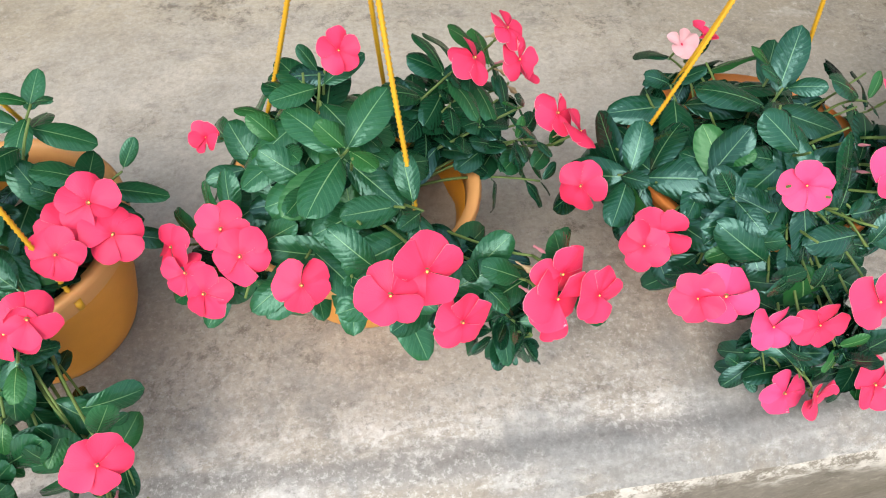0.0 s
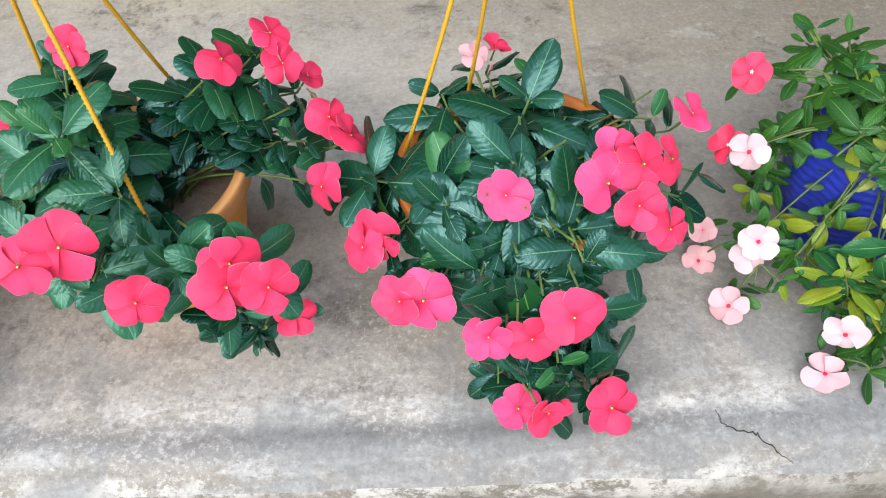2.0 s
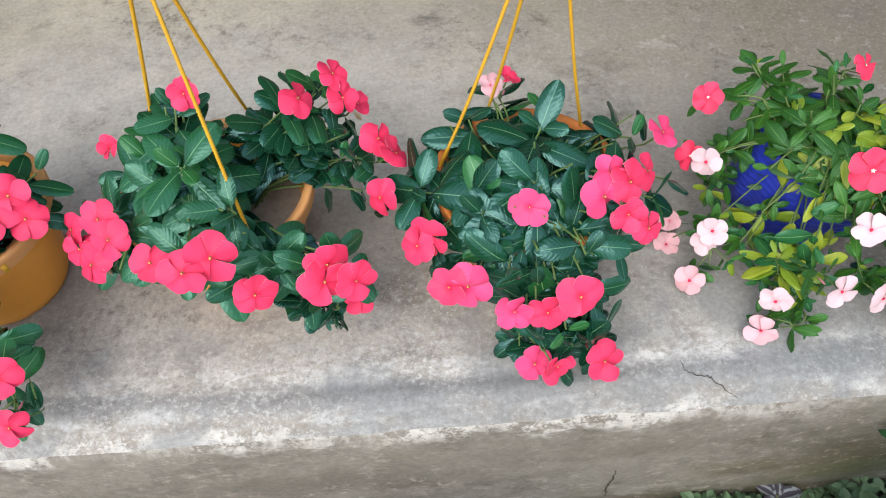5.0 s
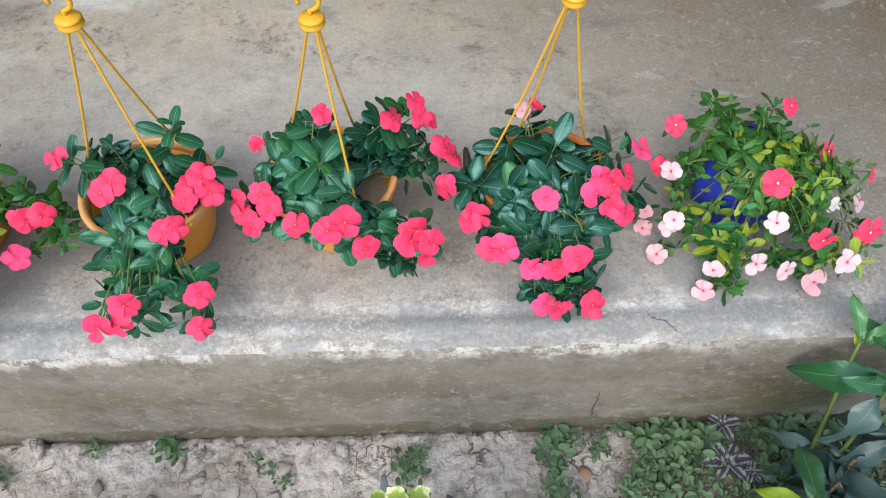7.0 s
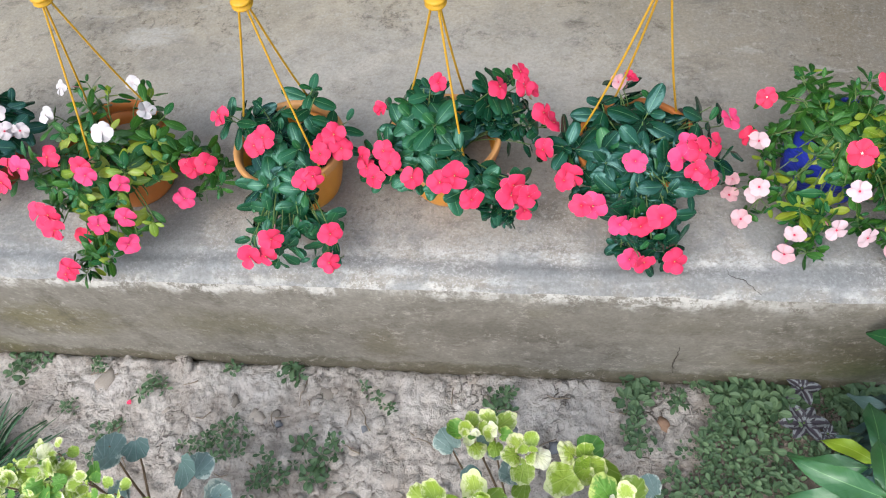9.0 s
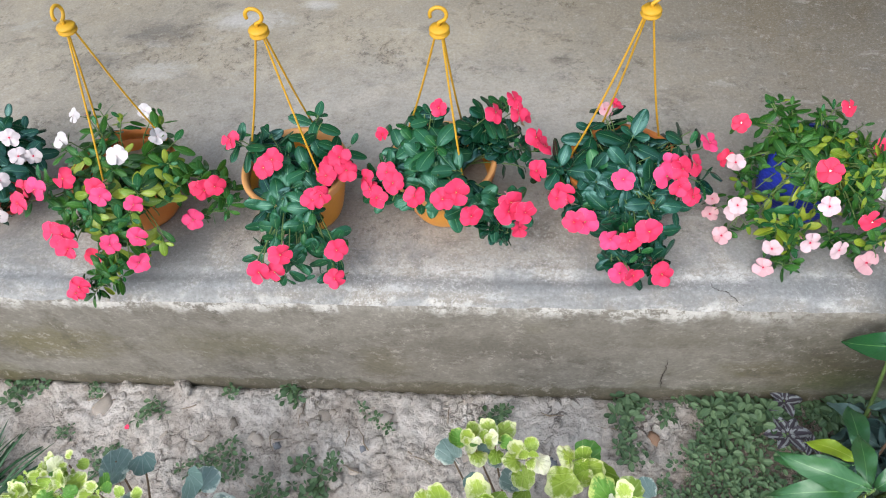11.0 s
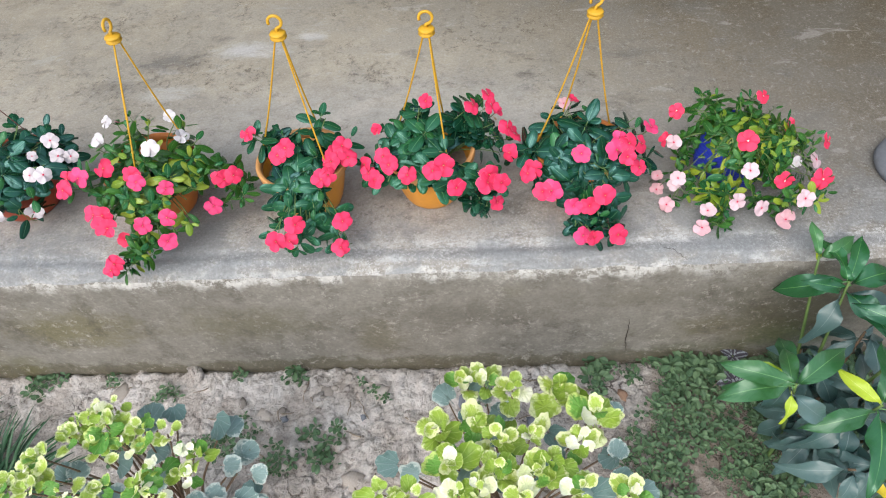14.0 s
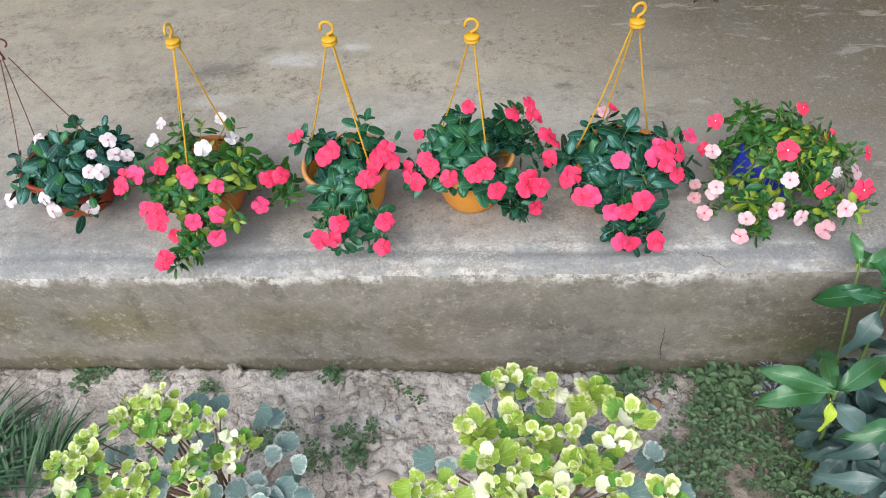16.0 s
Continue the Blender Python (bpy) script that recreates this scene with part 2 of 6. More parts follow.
def soil_ground():
    k = Nodes("dry_garden_soil")
    c = k.coord()
    big = k.noise(c, 3.5, 6, 0.65, 0.6)
    mid = k.noise(c, 22, 8, 0.72)
    fine = k.noise(c, 130, 6, 0.75)
    col = k.ramp(big, (0.3, (0.62, 0.55, 0.49)), (0.5, (0.75, 0.685, 0.63)), (0.68, (0.80, 0.745, 0.695)))
    col = k.mix(0.55, col, k.ramp(mid, (0.28, (0.34, 0.29, 0.245)), (0.40, (0.68, 0.62, 0.57)), (0.72, (0.82, 0.78, 0.735))))
    col = k.mix(1.0, col, k.ramp(fine, (0.3, 0.7), (0.7, 1.15)), "MULTIPLY")
    # damp brown earth between the dry crusts, and crumbs
    earth = k.ramp(k.noise(c, 8.5, 9, 0.72, 0.5), (0.45, 0.0), (0.58, 0.40))
    col = k.mix(earth, col, (0.37, 0.295, 0.24))
    crumbs = k.ramp(k.noise(c, 64, 8, 0.78), (0.38, 0.60), (0.46, 0.0))
    col = k.mix(crumbs, col, (0.17, 0.13, 0.10))
    place = k.node("ShaderNodeSeparateXYZ")
    k.put(c, place.inputs[0])
    # pale dry crusts
    for px, py, rx, ry in ((-0.12, -0.08, 0.10, 0.07), (-0.52, -0.06, 0.13, 0.05), (0.16, -0.07, 0.24, 0.09), (-0.28, -0.16, 0.10, 0.05), (-0.86, -0.08, 0.12, 0.05)):
        dx, dy = k.math("DIVIDE", k.math("SUBTRACT", place.outputs["X"], px), rx), k.math("DIVIDE", k.math("SUBTRACT", place.outputs["Y"], py), ry)
        d = k.math("ADD", k.math("SQRT", k.math("ADD", k.math("MULTIPLY", dx, dx), k.math("MULTIPLY", dy, dy))), k.math("MULTIPLY", k.math("SUBTRACT", mid, 0.5), 2.4))
        col = k.mix(k.ramp(d, (0.45, 0.6), (1.0, 0.0)), col, (0.82, 0.77, 0.73))
    # soil darker in a broad ragged oval at the right of the bed
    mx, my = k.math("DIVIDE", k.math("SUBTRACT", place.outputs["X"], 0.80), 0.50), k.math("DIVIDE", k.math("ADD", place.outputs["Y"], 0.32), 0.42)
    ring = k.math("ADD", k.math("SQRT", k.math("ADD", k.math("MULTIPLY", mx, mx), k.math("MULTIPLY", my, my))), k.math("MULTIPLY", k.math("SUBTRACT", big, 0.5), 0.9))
    darkened = k.ramp(ring, (0.70, 0.72), (0.98, 0.0))
    col = k.mix(darkened, col, (0.25, 0.20, 0.155))
    cells = k.node("ShaderNodeTexVoronoi")
    cells.feature = "DISTANCE_TO_EDGE"
    cells.inputs["Scale"].default_value = 19
    warp = k.node("ShaderNodeVectorMath")
    shift = k.node("ShaderNodeTexNoise")
    shift.inputs["Scale"].default_value, shift.inputs["Detail"].default_value = 22, 4
    k.put(c, shift.inputs["Vector"])
    small = k.node("ShaderNodeVectorMath")
    small.operation = "SCALE"
    small.inputs["Scale"].default_value = 0.11
    k.put(shift.outputs["Color"], small.inputs[0])
    k.put(c, warp.inputs[0])
    k.put(small.outputs[0], warp.inputs[1])
    k.put(warp.outputs[0], cells.inputs["Vector"])
    split = k.math("MULTIPLY", k.ramp(cells.outputs[0], (0.0, 1.0), (0.07, 0.0)), k.ramp(k.noise(c, 7, 4, 0.6), (0.52, 0.0), (0.66, 1.0)))
    col = k.mix(k.math("MULTIPLY", split, 0.7), col, (0.12, 0.09, 0.07))
    lumps = k.noise(c, 17, 5, 0.55, 0.3)
    k.bump(k.math("SUBTRACT", k.math("ADD", k.math("MULTIPLY", lumps, 1.8), k.math("ADD", mid, k.math("MULTIPLY", fine, 0.4))), k.math("MULTIPLY", split, 0.7)), 0.95, 0.020)
    return k.finish(col, 0.95, 0.15)


def plain(name, color, rough=0.6, spec=0.4, grain=60, vary=0.15, bump=0.2, dist=0.001, random_mix=0.0):
    """A one-colour surface with wear at two scales."""
    k = Nodes(name)
    c = k.coord()
    n1, n2 = k.noise(c, grain, 5, 0.65), k.noise(c, grain / 7, 4, 0.6)
    lo, hi = tuple(v * (1 - vary) for v in color), tuple(min(1, v * (1 + vary)) for v in color)
    col = k.mix(0.5, k.ramp(n1, (0.3, lo), (0.7, hi)), k.ramp(n2, (0.3, lo), (0.7, hi)))
    if random_mix:
        r = k.node("ShaderNodeObjectInfo").outputs["Random"]
        col = k.mix(1.0, col, k.ramp(r, (0.0, 1 - random_mix), (1.0, 1 + random_mix)), "MULTIPLY")
    k.bump(n1, bump, dist)
    return k.finish(col, rough, spec)


def leaf_material(name, dark, light, rib, rough=0.38, island=False, veins=0.03, wax=0.0, sheen=(1, 1, 1), gloss=0.45):
    """A leaf: v runs from stalk to tip, u across it. Midrib and side veins paler."""
    k = Nodes(name)
    sep = k.node("ShaderNodeSeparateXYZ")
    k.put(k.coord("UV"), sep.inputs[0])
    u, v = sep.outputs[0], sep.outputs[1]
    off = k.math("ABSOLUTE", k.math("SUBTRACT", u, 0.5))
    rnd = k.node("ShaderNodeNewGeometry").outputs["Random Per Island"] if island else k.node("ShaderNodeObjectInfo").outputs["Random"]
    col = k.mix(rnd, dark, light)
    obj = k.coord()
    col = k.mix(0.35, col, k.mix(k.noise(obj, 55, 4, 0.6), dark, light))
    vein = k.math("SINE", k.math("MULTIPLY", k.math("SUBTRACT", v, k.math("MULTIPLY", off, 0.45)), 62.0))
    col = k.mix(k.math("MULTIPLY", k.ramp(vein, (0.86, 0.0), (1.0, 1.0)), veins), col, rib)
    taper = k.math("ADD", off, k.math("MULTIPLY", v, 0.014))
    col = k.mix(k.ramp(taper, (0.014, 0.70), (0.028, 0.0)), col, rib)
    pucker = k.math("MULTIPLY", k.math("ABSOLUTE", k.math("SINE", k.math("MULTIPLY", k.math("SUBTRACT", v, k.math("MULTIPLY", off, 0.45)), 27.0))), k.math("MULTIPLY", off, k.math("MULTIPLY", k.noise(obj, 3.3, 2, 0.5), 0.40)))
    valley = k.ramp(taper, (0.0, 0.0), (0.05, 0.03))
    crinkle = k.math("MULTIPLY", k.noise(obj, 13.0, 3, 0.55), 0.17)
    quilt = k.math("ADD", k.math("ADD", k.math("ADD", k.math("MULTIPLY", k.noise(obj, 2.6, 2, 0.4), 0.30), pucker), valley), crinkle)
    k.bump(quilt, 0.75, 0.0026)
    k.bsdf.inputs["Specular Tint"].default_value = (*sheen, 1)
    k.bsdf.inputs["Coat Weight"].default_value = wax
    k.bsdf.inputs["Coat Roughness"].default_value = 0.22
    return k.finish(col, rough, gloss)


def round_leaf_material(name, dark, light, margin, vein, edge=(0.55, 0.78), rough=0.45, ribs=9):
    """A scalloped round leaf: uv 0.5, 0 is the stalk, ribs fan out from it, the margin is of another colour."""
    k = Nodes(name)
    sep = k.node("ShaderNodeSeparateXYZ")
    k.put(k.coord("UV"), sep.inputs[0])
    obj = k.coord()
    rnd = k.node("ShaderNodeObjectInfo").outputs["Random"]
    x, y = k.math("SUBTRACT", sep.outputs[0], 0.5), k.math("SUBTRACT", sep.outputs[1], 0.5)
    r = k.math("MULTIPLY", k.math("SQRT", k.math("ADD", k.math("MULTIPLY", x, x), k.math("MULTIPLY", y, y))), 2.0)
    col = k.mix(k.math("ADD", k.math("MULTIPLY", rnd, 0.6), k.math("MULTIPLY", k.noise(obj, 3.5, 4, 0.6), 0.4)), dark, light)
    fan = k.math("ARCTAN2", x, k.math("ADD", sep.outputs[1], 0.02))
    rib = k.ramp(k.math("ABSOLUTE", k.math("SINE", k.math("MULTIPLY", fan, ribs))), (0.0, 1.0), (0.30, 0.0))
    col = k.mix(k.math("MULTIPLY", rib, 0.36), col, vein)
    ragged = k.math("ADD", r, k.math("ADD", k.math("MULTIPLY", k.math("SUBTRACT", k.noise(obj, 3.2, 4, 0.65), 0.5), 1.3), k.math("MULTIPLY", k.math("SUBTRACT", rnd, 0.5), 0.5)))
    col = k.mix(k.ramp(ragged, (edge[0], 0.0), (edge[1], 0.95)), col, margin)
    k.bump(k.math("ADD", k.noise(obj, 6.0, 3, 0.5), k.math("MULTIPLY", rib, -0.5)), 0.45, 0.002)
    return k.finish(col, rough, 0.4)


def petal_material(name, inner, outer, streak=0.12):
    k = Nodes(name)
    sep = k.node("ShaderNodeSeparateXYZ")
    k.put(k.coord("UV"), sep.inputs[0])
    rnd = k.node("ShaderNodeObjectInfo").outputs["Random"]
    n = k.noise(k.scaled(k.coord("UV"), (9, 1.2, 1)), 3.0, 4, 0.6)
    col = k.mix(k.ramp(sep.outputs[1], (0.0, 0.0), (0.35, 1.0)), inner, outer)
    shade = k.math("ADD", k.math("MULTIPLY", n, streak * 2), k.math("MULTIPLY", rnd, 0.34))
    col = k.mix(1.0, col, k.ramp(shade, (0.0, 0.80), (0.55, 1.10)), "MULTIPLY")
    k.bump(n, 0.25, 0.0008)
    return k.finish(col, 0.55, 0.3)


M = dict(
    floor=concrete_floor(), face=concrete_face(), soil=soil_ground(),
    wall=plain("house_plaster", (0.36, 0.33, 0.29), 0.85, 0.2, 30),
    ceiling=plain("unseen_roof_sheet", (0.22, 0.21, 0.20), 0.7, 0.3, 30),
    crack=plain("crack_dark", (0.05, 0.042, 0.035), 0.95, 0.1),
    ochre=plain("ochre_plastic", (0.72, 0.30, 0.035), 0.38, 0.5, 40, 0.10, 0.06),
    peach=plain("peach_plastic", (0.72, 0.36, 0.13), 0.42, 0.45, 40, 0.10, 0.06),
    terracotta=plain("orange_terracotta_plastic", (0.60, 0.20, 0.045), 0.45, 0.4, 40, 0.14, 0.08),
    brick=plain("brick_red_plastic", (0.33, 0.055, 0.022), 0.45, 0.4, 40, 0.14, 0.08),
    blue=plain("cobalt_plastic", (0.025, 0.045, 0.42), 0.32, 0.5, 60, 0.12, 0.05),
    yellow_cord=plain("yellow_plastic_cord", (0.66, 0.37, 0.025), 0.42, 0.4, 300, 0.10, 0.1),
    brown_cord=plain("maroon_wire_cord", (0.16, 0.045, 0.04), 0.5, 0.4, 300, 0.2, 0.1),
    potting=plain("potting_soil", (0.36, 0.30, 0.245), 0.95, 0.15, 90, 0.35, 0.8, 0.004),
    stem=plain("green_stem", (0.12, 0.19, 0.055), 0.5, 0.3, 60, 0.25),
    woody=plain("woody_stem", (0.20, 0.14, 0.09), 0.8, 0.2, 60, 0.3),
    leaf=leaf_material("vinca_leaf", (0.003, 0.026, 0.014), (0.010, 0.074, 0.033), (0.17, 0.34, 0.17), 0.17, veins=0.09, sheen=(0.50, 0.95, 0.98), gloss=0.72),
    leaf_green=leaf_material("vinca_green_leaf", (0.005, 0.044, 0.018), (0.020, 0.112, 0.042), (0.20, 0.38, 0.17), 0.20, veins=0.08, sheen=(0.50, 0.95, 0.88), gloss=0.62),
    # darker copy of the leaf green: shade between leaves put into the colour
    leaf_shaded=leaf_material("vinca_shaded_leaf", (0.002, 0.020, 0.011), (0.008, 0.056, 0.024), (0.15, 0.30, 0.14), 0.22, island=True, sheen=(0.48, 0.95, 1.0), gloss=0.66),
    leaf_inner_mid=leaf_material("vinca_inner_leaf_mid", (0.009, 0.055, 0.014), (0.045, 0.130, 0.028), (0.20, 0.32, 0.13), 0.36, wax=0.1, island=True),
    leaf_fresh=leaf_material("vinca_leaf_fresh", (0.010, 0.080, 0.022), (0.030, 0.135, 0.036), (0.22, 0.40, 0.16), 0.26, sheen=(0.6, 1, 0.8)),
    leaf_fresh_massed=leaf_material("vinca_leaf_fresh_massed", (0.010, 0.080, 0.022), (0.030, 0.135, 0.036), (0.22, 0.40, 0.16), 0.26, sheen=(0.6, 1, 0.8), island=True),
    leaf_yellow=leaf_material("vinca_leaf_yellowing", (0.11, 0.235, 0.016), (0.33, 0.385, 0.028), (0.44, 0.50, 0.18), 0.36, wax=0.1),
    leaf_yellow_massed=leaf_material("vinca_leaf_yellowing_massed", (0.11, 0.235, 0.016), (0.33, 0.385, 0.028), (0.44, 0.50, 0.18), 0.36, wax=0.1, island=True),
    leaf_mid=leaf_material("vinca_leaf_mid", (0.007, 0.050, 0.009), (0.046, 0.150, 0.015), (0.20, 0.36, 0.09), 0.30, veins=0.06, gloss=0.45, sheen=(0.6, 1, 0.7)),
    leaf_mid_massed=leaf_material("vinca_leaf_mid_massed", (0.007, 0.050, 0.009), (0.046, 0.150, 0.015), (0.20, 0.36, 0.09), 0.30, veins=0.06, gloss=0.45, sheen=(0.6, 1, 0.7), island=True),
    coral=petal_material("coral_petal", (0.64, 0.005, 0.050), (0.87, 0.043, 0.132)),
    rose=petal_material("rose_petal", (0.66, 0.012, 0.10), (0.86, 0.066, 0.205)),
    red=petal_material("red_petal", (0.72, 0.010, 0.06), (0.86, 0.045, 0.120)),
    coral_back=petal_material("pale_petal_back", (0.74, 0.20, 0.28), (0.84, 0.36, 0.44)),
    blush=petal_material("blush_petal", (0.66, 0.30, 0.36), (0.71, 0.51, 0.55)),
    blushpink=petal_material("shell_pink_petal", (0.68, 0.26, 0.32), (0.72, 0.41, 0.45)),
    milk=petal_material("milky_petal", (0.66, 0.44, 0.49), (0.69, 0.62, 0.64)),
    white=petal_material("white_petal", (0.65, 0.54, 0.56), (0.68, 0.64, 0.65)),
    eye_yellow=plain("yellow_eye", (0.80, 0.62, 0.16), 0.6),
    eye_white=plain("white_eye", (0.85, 0.80, 0.74), 0.6),
    eye_red=plain("crimson_eye", (0.55, 0.01, 0.06), 0.6),
    lime=round_leaf_material("lime_leaf", (0.17, 0.31, 0.025), (0.45, 0.56, 0.085), (0.76, 0.79, 0.44), (0.60, 0.70, 0.26), (0.60, 0.86)),
    cream=round_leaf_material("cream_leaf", (0.70, 0.74, 0.36), (0.82, 0.83, 0.60), (0.84, 0.84, 0.66), (0.60, 0.70, 0.26), (0.40, 0.80)),
    green=round_leaf_material("green_shrub_leaf", (0.06, 0.20, 0.03), (0.16, 0.36, 0.05), (0.50, 0.60, 0.16), (0.34, 0.50, 0.16), (0.80, 1.00)),
    sage=round_leaf_material("grey_green_leaf", (0.080, 0.165, 0.145), (0.27, 0.37, 0.35), (0.54, 0.60, 0.55), (0.40, 0.48, 0.45), (0.82, 1.02), 0.5),
    lance=leaf_material("lance_leaf", (0.006, 0.048, 0.022), (0.032, 0.150, 0.034), (0.14, 0.32, 0.08), 0.26, sheen=(0.7, 1, 0.9), gloss=0.8),
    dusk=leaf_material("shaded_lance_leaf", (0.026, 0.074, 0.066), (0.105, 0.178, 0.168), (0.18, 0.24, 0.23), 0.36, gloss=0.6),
    bright=leaf_material("bright_lance_leaf", (0.020, 0.090, 0.032), (0.062, 0.190, 0.050), (0.18, 0.36, 0.13), 0.30, sheen=(0.85, 1, 0.95), gloss=0.7, veins=0.06),
    yolk=leaf_material("yellow_green_leaf", (0.20, 0.36, 0.02), (0.42, 0.52, 0.03), (0.55, 0.62, 0.16), 0.38, veins=0.06),
    gold=leaf_material("golden_leaf", (0.60, 0.45, 0.02), (0.78, 0.62, 0.05), (0.7, 0.6, 0.2), 0.5),
    weed=leaf_material("weed_leaf", (0.035, 0.085, 0.036), (0.11, 0.19, 0.085), (0.20, 0.30, 0.12), 0.55),
    grass=leaf_material("grass_blade", (0.012, 0.055, 0.024), (0.045, 0.13, 0.045), (0.10, 0.20, 0.09), 0.45),
    wandering=leaf_material("striped_purple_leaf", (0.045, 0.040, 0.052), (0.07, 0.058, 0.078), (0.07, 0.058, 0.078), 0.45),
    silver=plain("silver_stripe", (0.25, 0.27, 0.28), 0.4),
    pebble=plain("pebble_stone", (0.36, 0.315, 0.275), 0.85, 0.25, 70, 0.3, 0.4, 0.002, 0.35),
    weedmat=leaf_material("weed_mat_leaf", (0.026, 0.072, 0.033), (0.15, 0.24, 0.115), (0.16, 0.24, 0.10), 0.6, island=True),
    withered=plain("withered_petal", (0.46, 0.33, 0.20), 0.8, 0.2, 90, 0.3),
    twig=plain("dry_twig", (0.30, 0.24, 0.18), 0.9, 0.1, 90, 0.3),
    root=plain("dry_root", (0.10, 0.06, 0.05), 0.9, 0.1, 60, 0.4),
)

# ---------------------------------------------------------------- mesh helpers
R = random.Random(7)


def mesh_of(bm, name, mats, smooth=True):
    me = bpy.data.meshes.new(name)
    bm.to_mesh(me)
    bm.free()
    for m in (mats if isinstance(mats, (list, tuple)) else [mats]):
        me.materials.append(m)
    if smooth:
        me.polygons.foreach_set("use_smooth", [True] * len(me.polygons))
    return me


def part(name, mesh, parent, m=None, label=""):
    """One mesh as a part under a thing; m is its pose in the parent's space."""
    ob = new(name, mesh)
    ob.parent = parent
    if m is not None:
        ob.matrix_basis = m
    if label:
        ob["label"] = label
    return ob


def base(name, at, label, category, group="", kind=""):
    ob = new(name)
    ob.location = at
    ob.empty_display_size = 0.02
    return tagged(ob, label, category, group, kind)


def lathe(profile, seg=48):
    """A turned body from (radius, height) pairs."""
    bm = bmesh.new()
    rings = []
    for r, z in profile:
        if r < 1e-6:
            rings.append([bm.verts.new((0, 0, z))])
        else:
            rings.append([bm.verts.new((r * math.cos(2 * math.pi * i / seg), r * math.sin(2 * math.pi * i / seg), z)) for i in range(seg)])
    for a, b in zip(rings, rings[1:]):
        for i in range(seg):
            j = (i + 1) % seg
            if len(a) == 1 and len(b) == 1:
                continue
            if len(a) == 1:
                bm.faces.new((a[0], b[j], b[i]))
            elif len(b) == 1:
                bm.faces.new((a[i], a[j], b[0]))
            else:
                bm.faces.new((a[i], a[j], b[j], b[i]))
    bmesh.ops.recalc_face_normals(bm, faces=bm.faces)
    return bm


def tube(points, radii, seg=6):
    """A round rod along points."""
    bm = bmesh.new()
    pts = [Vector(p) for p in points]
    rings = []
    side = None
    for i, p in enumerate(pts):
        d = (pts[min(i + 1, len(pts) - 1)] - pts[max(i - 1, 0)]).normalized()
        if side is None:
            side = d.orthogonal().normalized()
        side = (side - d * side.dot(d)).normalized()
        up = d.cross(side)
        r = radii[i] if isinstance(radii, (list, tuple)) else radii
        rings.append([bm.verts.new(p + r * (side * math.cos(2 * math.pi * k / seg) + up * math.sin(2 * math.pi * k / seg))) for k in range(seg)])
    for a, b in zip(rings, rings[1:]):
        for k in range(seg):
            bm.faces.new((a[k], a[(k + 1) % seg], b[(k + 1) % seg], b[k]))
    bm.faces.new(rings[0][::-1])
    bm.faces.new(rings[-1])
    return bm


def bezier(a, b, c, d, n):
    out = []
    for i in range(n + 1):
        t = i / n
        s = 1 - t
        out.append(a * s ** 3 + b * 3 * s * s * t + c * 3 * s * t * t + d * t ** 3)
    return out


def blade(length, width, fold=0.25, curl=0.25, widest=0.6, tip=0.6, nv=8, nu=4, twist=0.0, wave=0.0, stalk=0.06, dome=0.0):
    """A leaf along +y with its face up. fold lifts the halves, curl bends the tip down."""
    bm = bmesh.new()
    uv = bm.loops.layers.uv.new("UVMap")
    rows = []
    for j in range(nv + 1):
        t = 0.35 * j / nv + 0.65 * (0.5 - 0.5 * math.cos(math.pi * j / nv))
        p = math.log(0.5) / math.log(widest)
        w = math.sin(math.pi * t ** p) ** tip if 0 < t < 1 else 0.0
        w = max(w, 0.05 if j == 0 else 0.02) * width / 2
        row = []
        for i in range(nu + 1):
            s = 2 * i / nu - 1
            x = s * w
            z = fold * abs(x) - dome * w * abs(s) ** 2.6 - curl * length * t * t + wave * width * abs(s) * math.sin(t * 9 + s * 2)
            x2 = x * math.cos(twist * t) - z * math.sin(twist * t) * 0.3
            row.append((bm.verts.new((x2, stalk * length + t * length * (1 - 0.25 * curl * t), z + twist * t * x * 0.6)), (i / nu, t)))
        rows.append(row)
    for a, b in zip(rows, rows[1:]):
        for i in range(nu):
            q = (a[i], a[i + 1], b[i + 1], b[i])
            f = bm.faces.new([v for v, _ in q])
            for loop, (_, c) in zip(f.loops, q):
                loop[uv].uv = c
    # stalk
    r = width * 0.035
    ring = []
    for y in (0.0, stalk * length + 0.002):
        ring.append([bm.verts.new((r * math.cos(k * 2.0944), y, -r + r * math.sin(k * 2.0944))) for k in range(3)])
    for k in range(3):
        f = bm.faces.new((ring[0][k], ring[0][(k + 1) % 3], ring[1][(k + 1) % 3], ring[1][k]))
        for loop in f.loops:
            loop[uv].uv = (0.5, 0.5)
    return bm


def frame_of(at, along, up, roll=0.0, scale=1.0):
    """The pose whose y runs along, and whose z leans to up."""
    y = Vector(along).normalized()
    z = Vector(up) - y * Vector(up).dot(y)
    if z.length < 1e-4:
        z = y.orthogonal()
    z.normalize()
    x = y.cross(z)
    m = Matrix((x, y, z)).transposed().to_4x4()
    return Matrix.Translation(at) @ m @ Matrix.Rotation(roll, 4, "Y") @ Matrix.Scale(scale, 4)


def rnd_vec(s=1.0):
    return Vector((R.uniform(-s, s), R.uniform(-s, s), R.uniform(-s, s)))


# ---------------------------------------------------------------- the ground, the plinth and the house
FLOOR = 0.40
XL, XR, DEEP = -7.0, 7.0, 4.2


def spread(lo, hi, fine_lo, fine_hi, step, coarse):
    xs = list(np.arange(fine_lo, fine_hi + step / 2, step))
    x, d = fine_lo, step
    while x > lo:
        d *= coarse
        x -= d
        xs.insert(0, max(x, lo))
    x, d = fine_hi, step
    while x < hi:
        d *= coarse
        x += d
        xs.append(min(x, hi))
    return xs


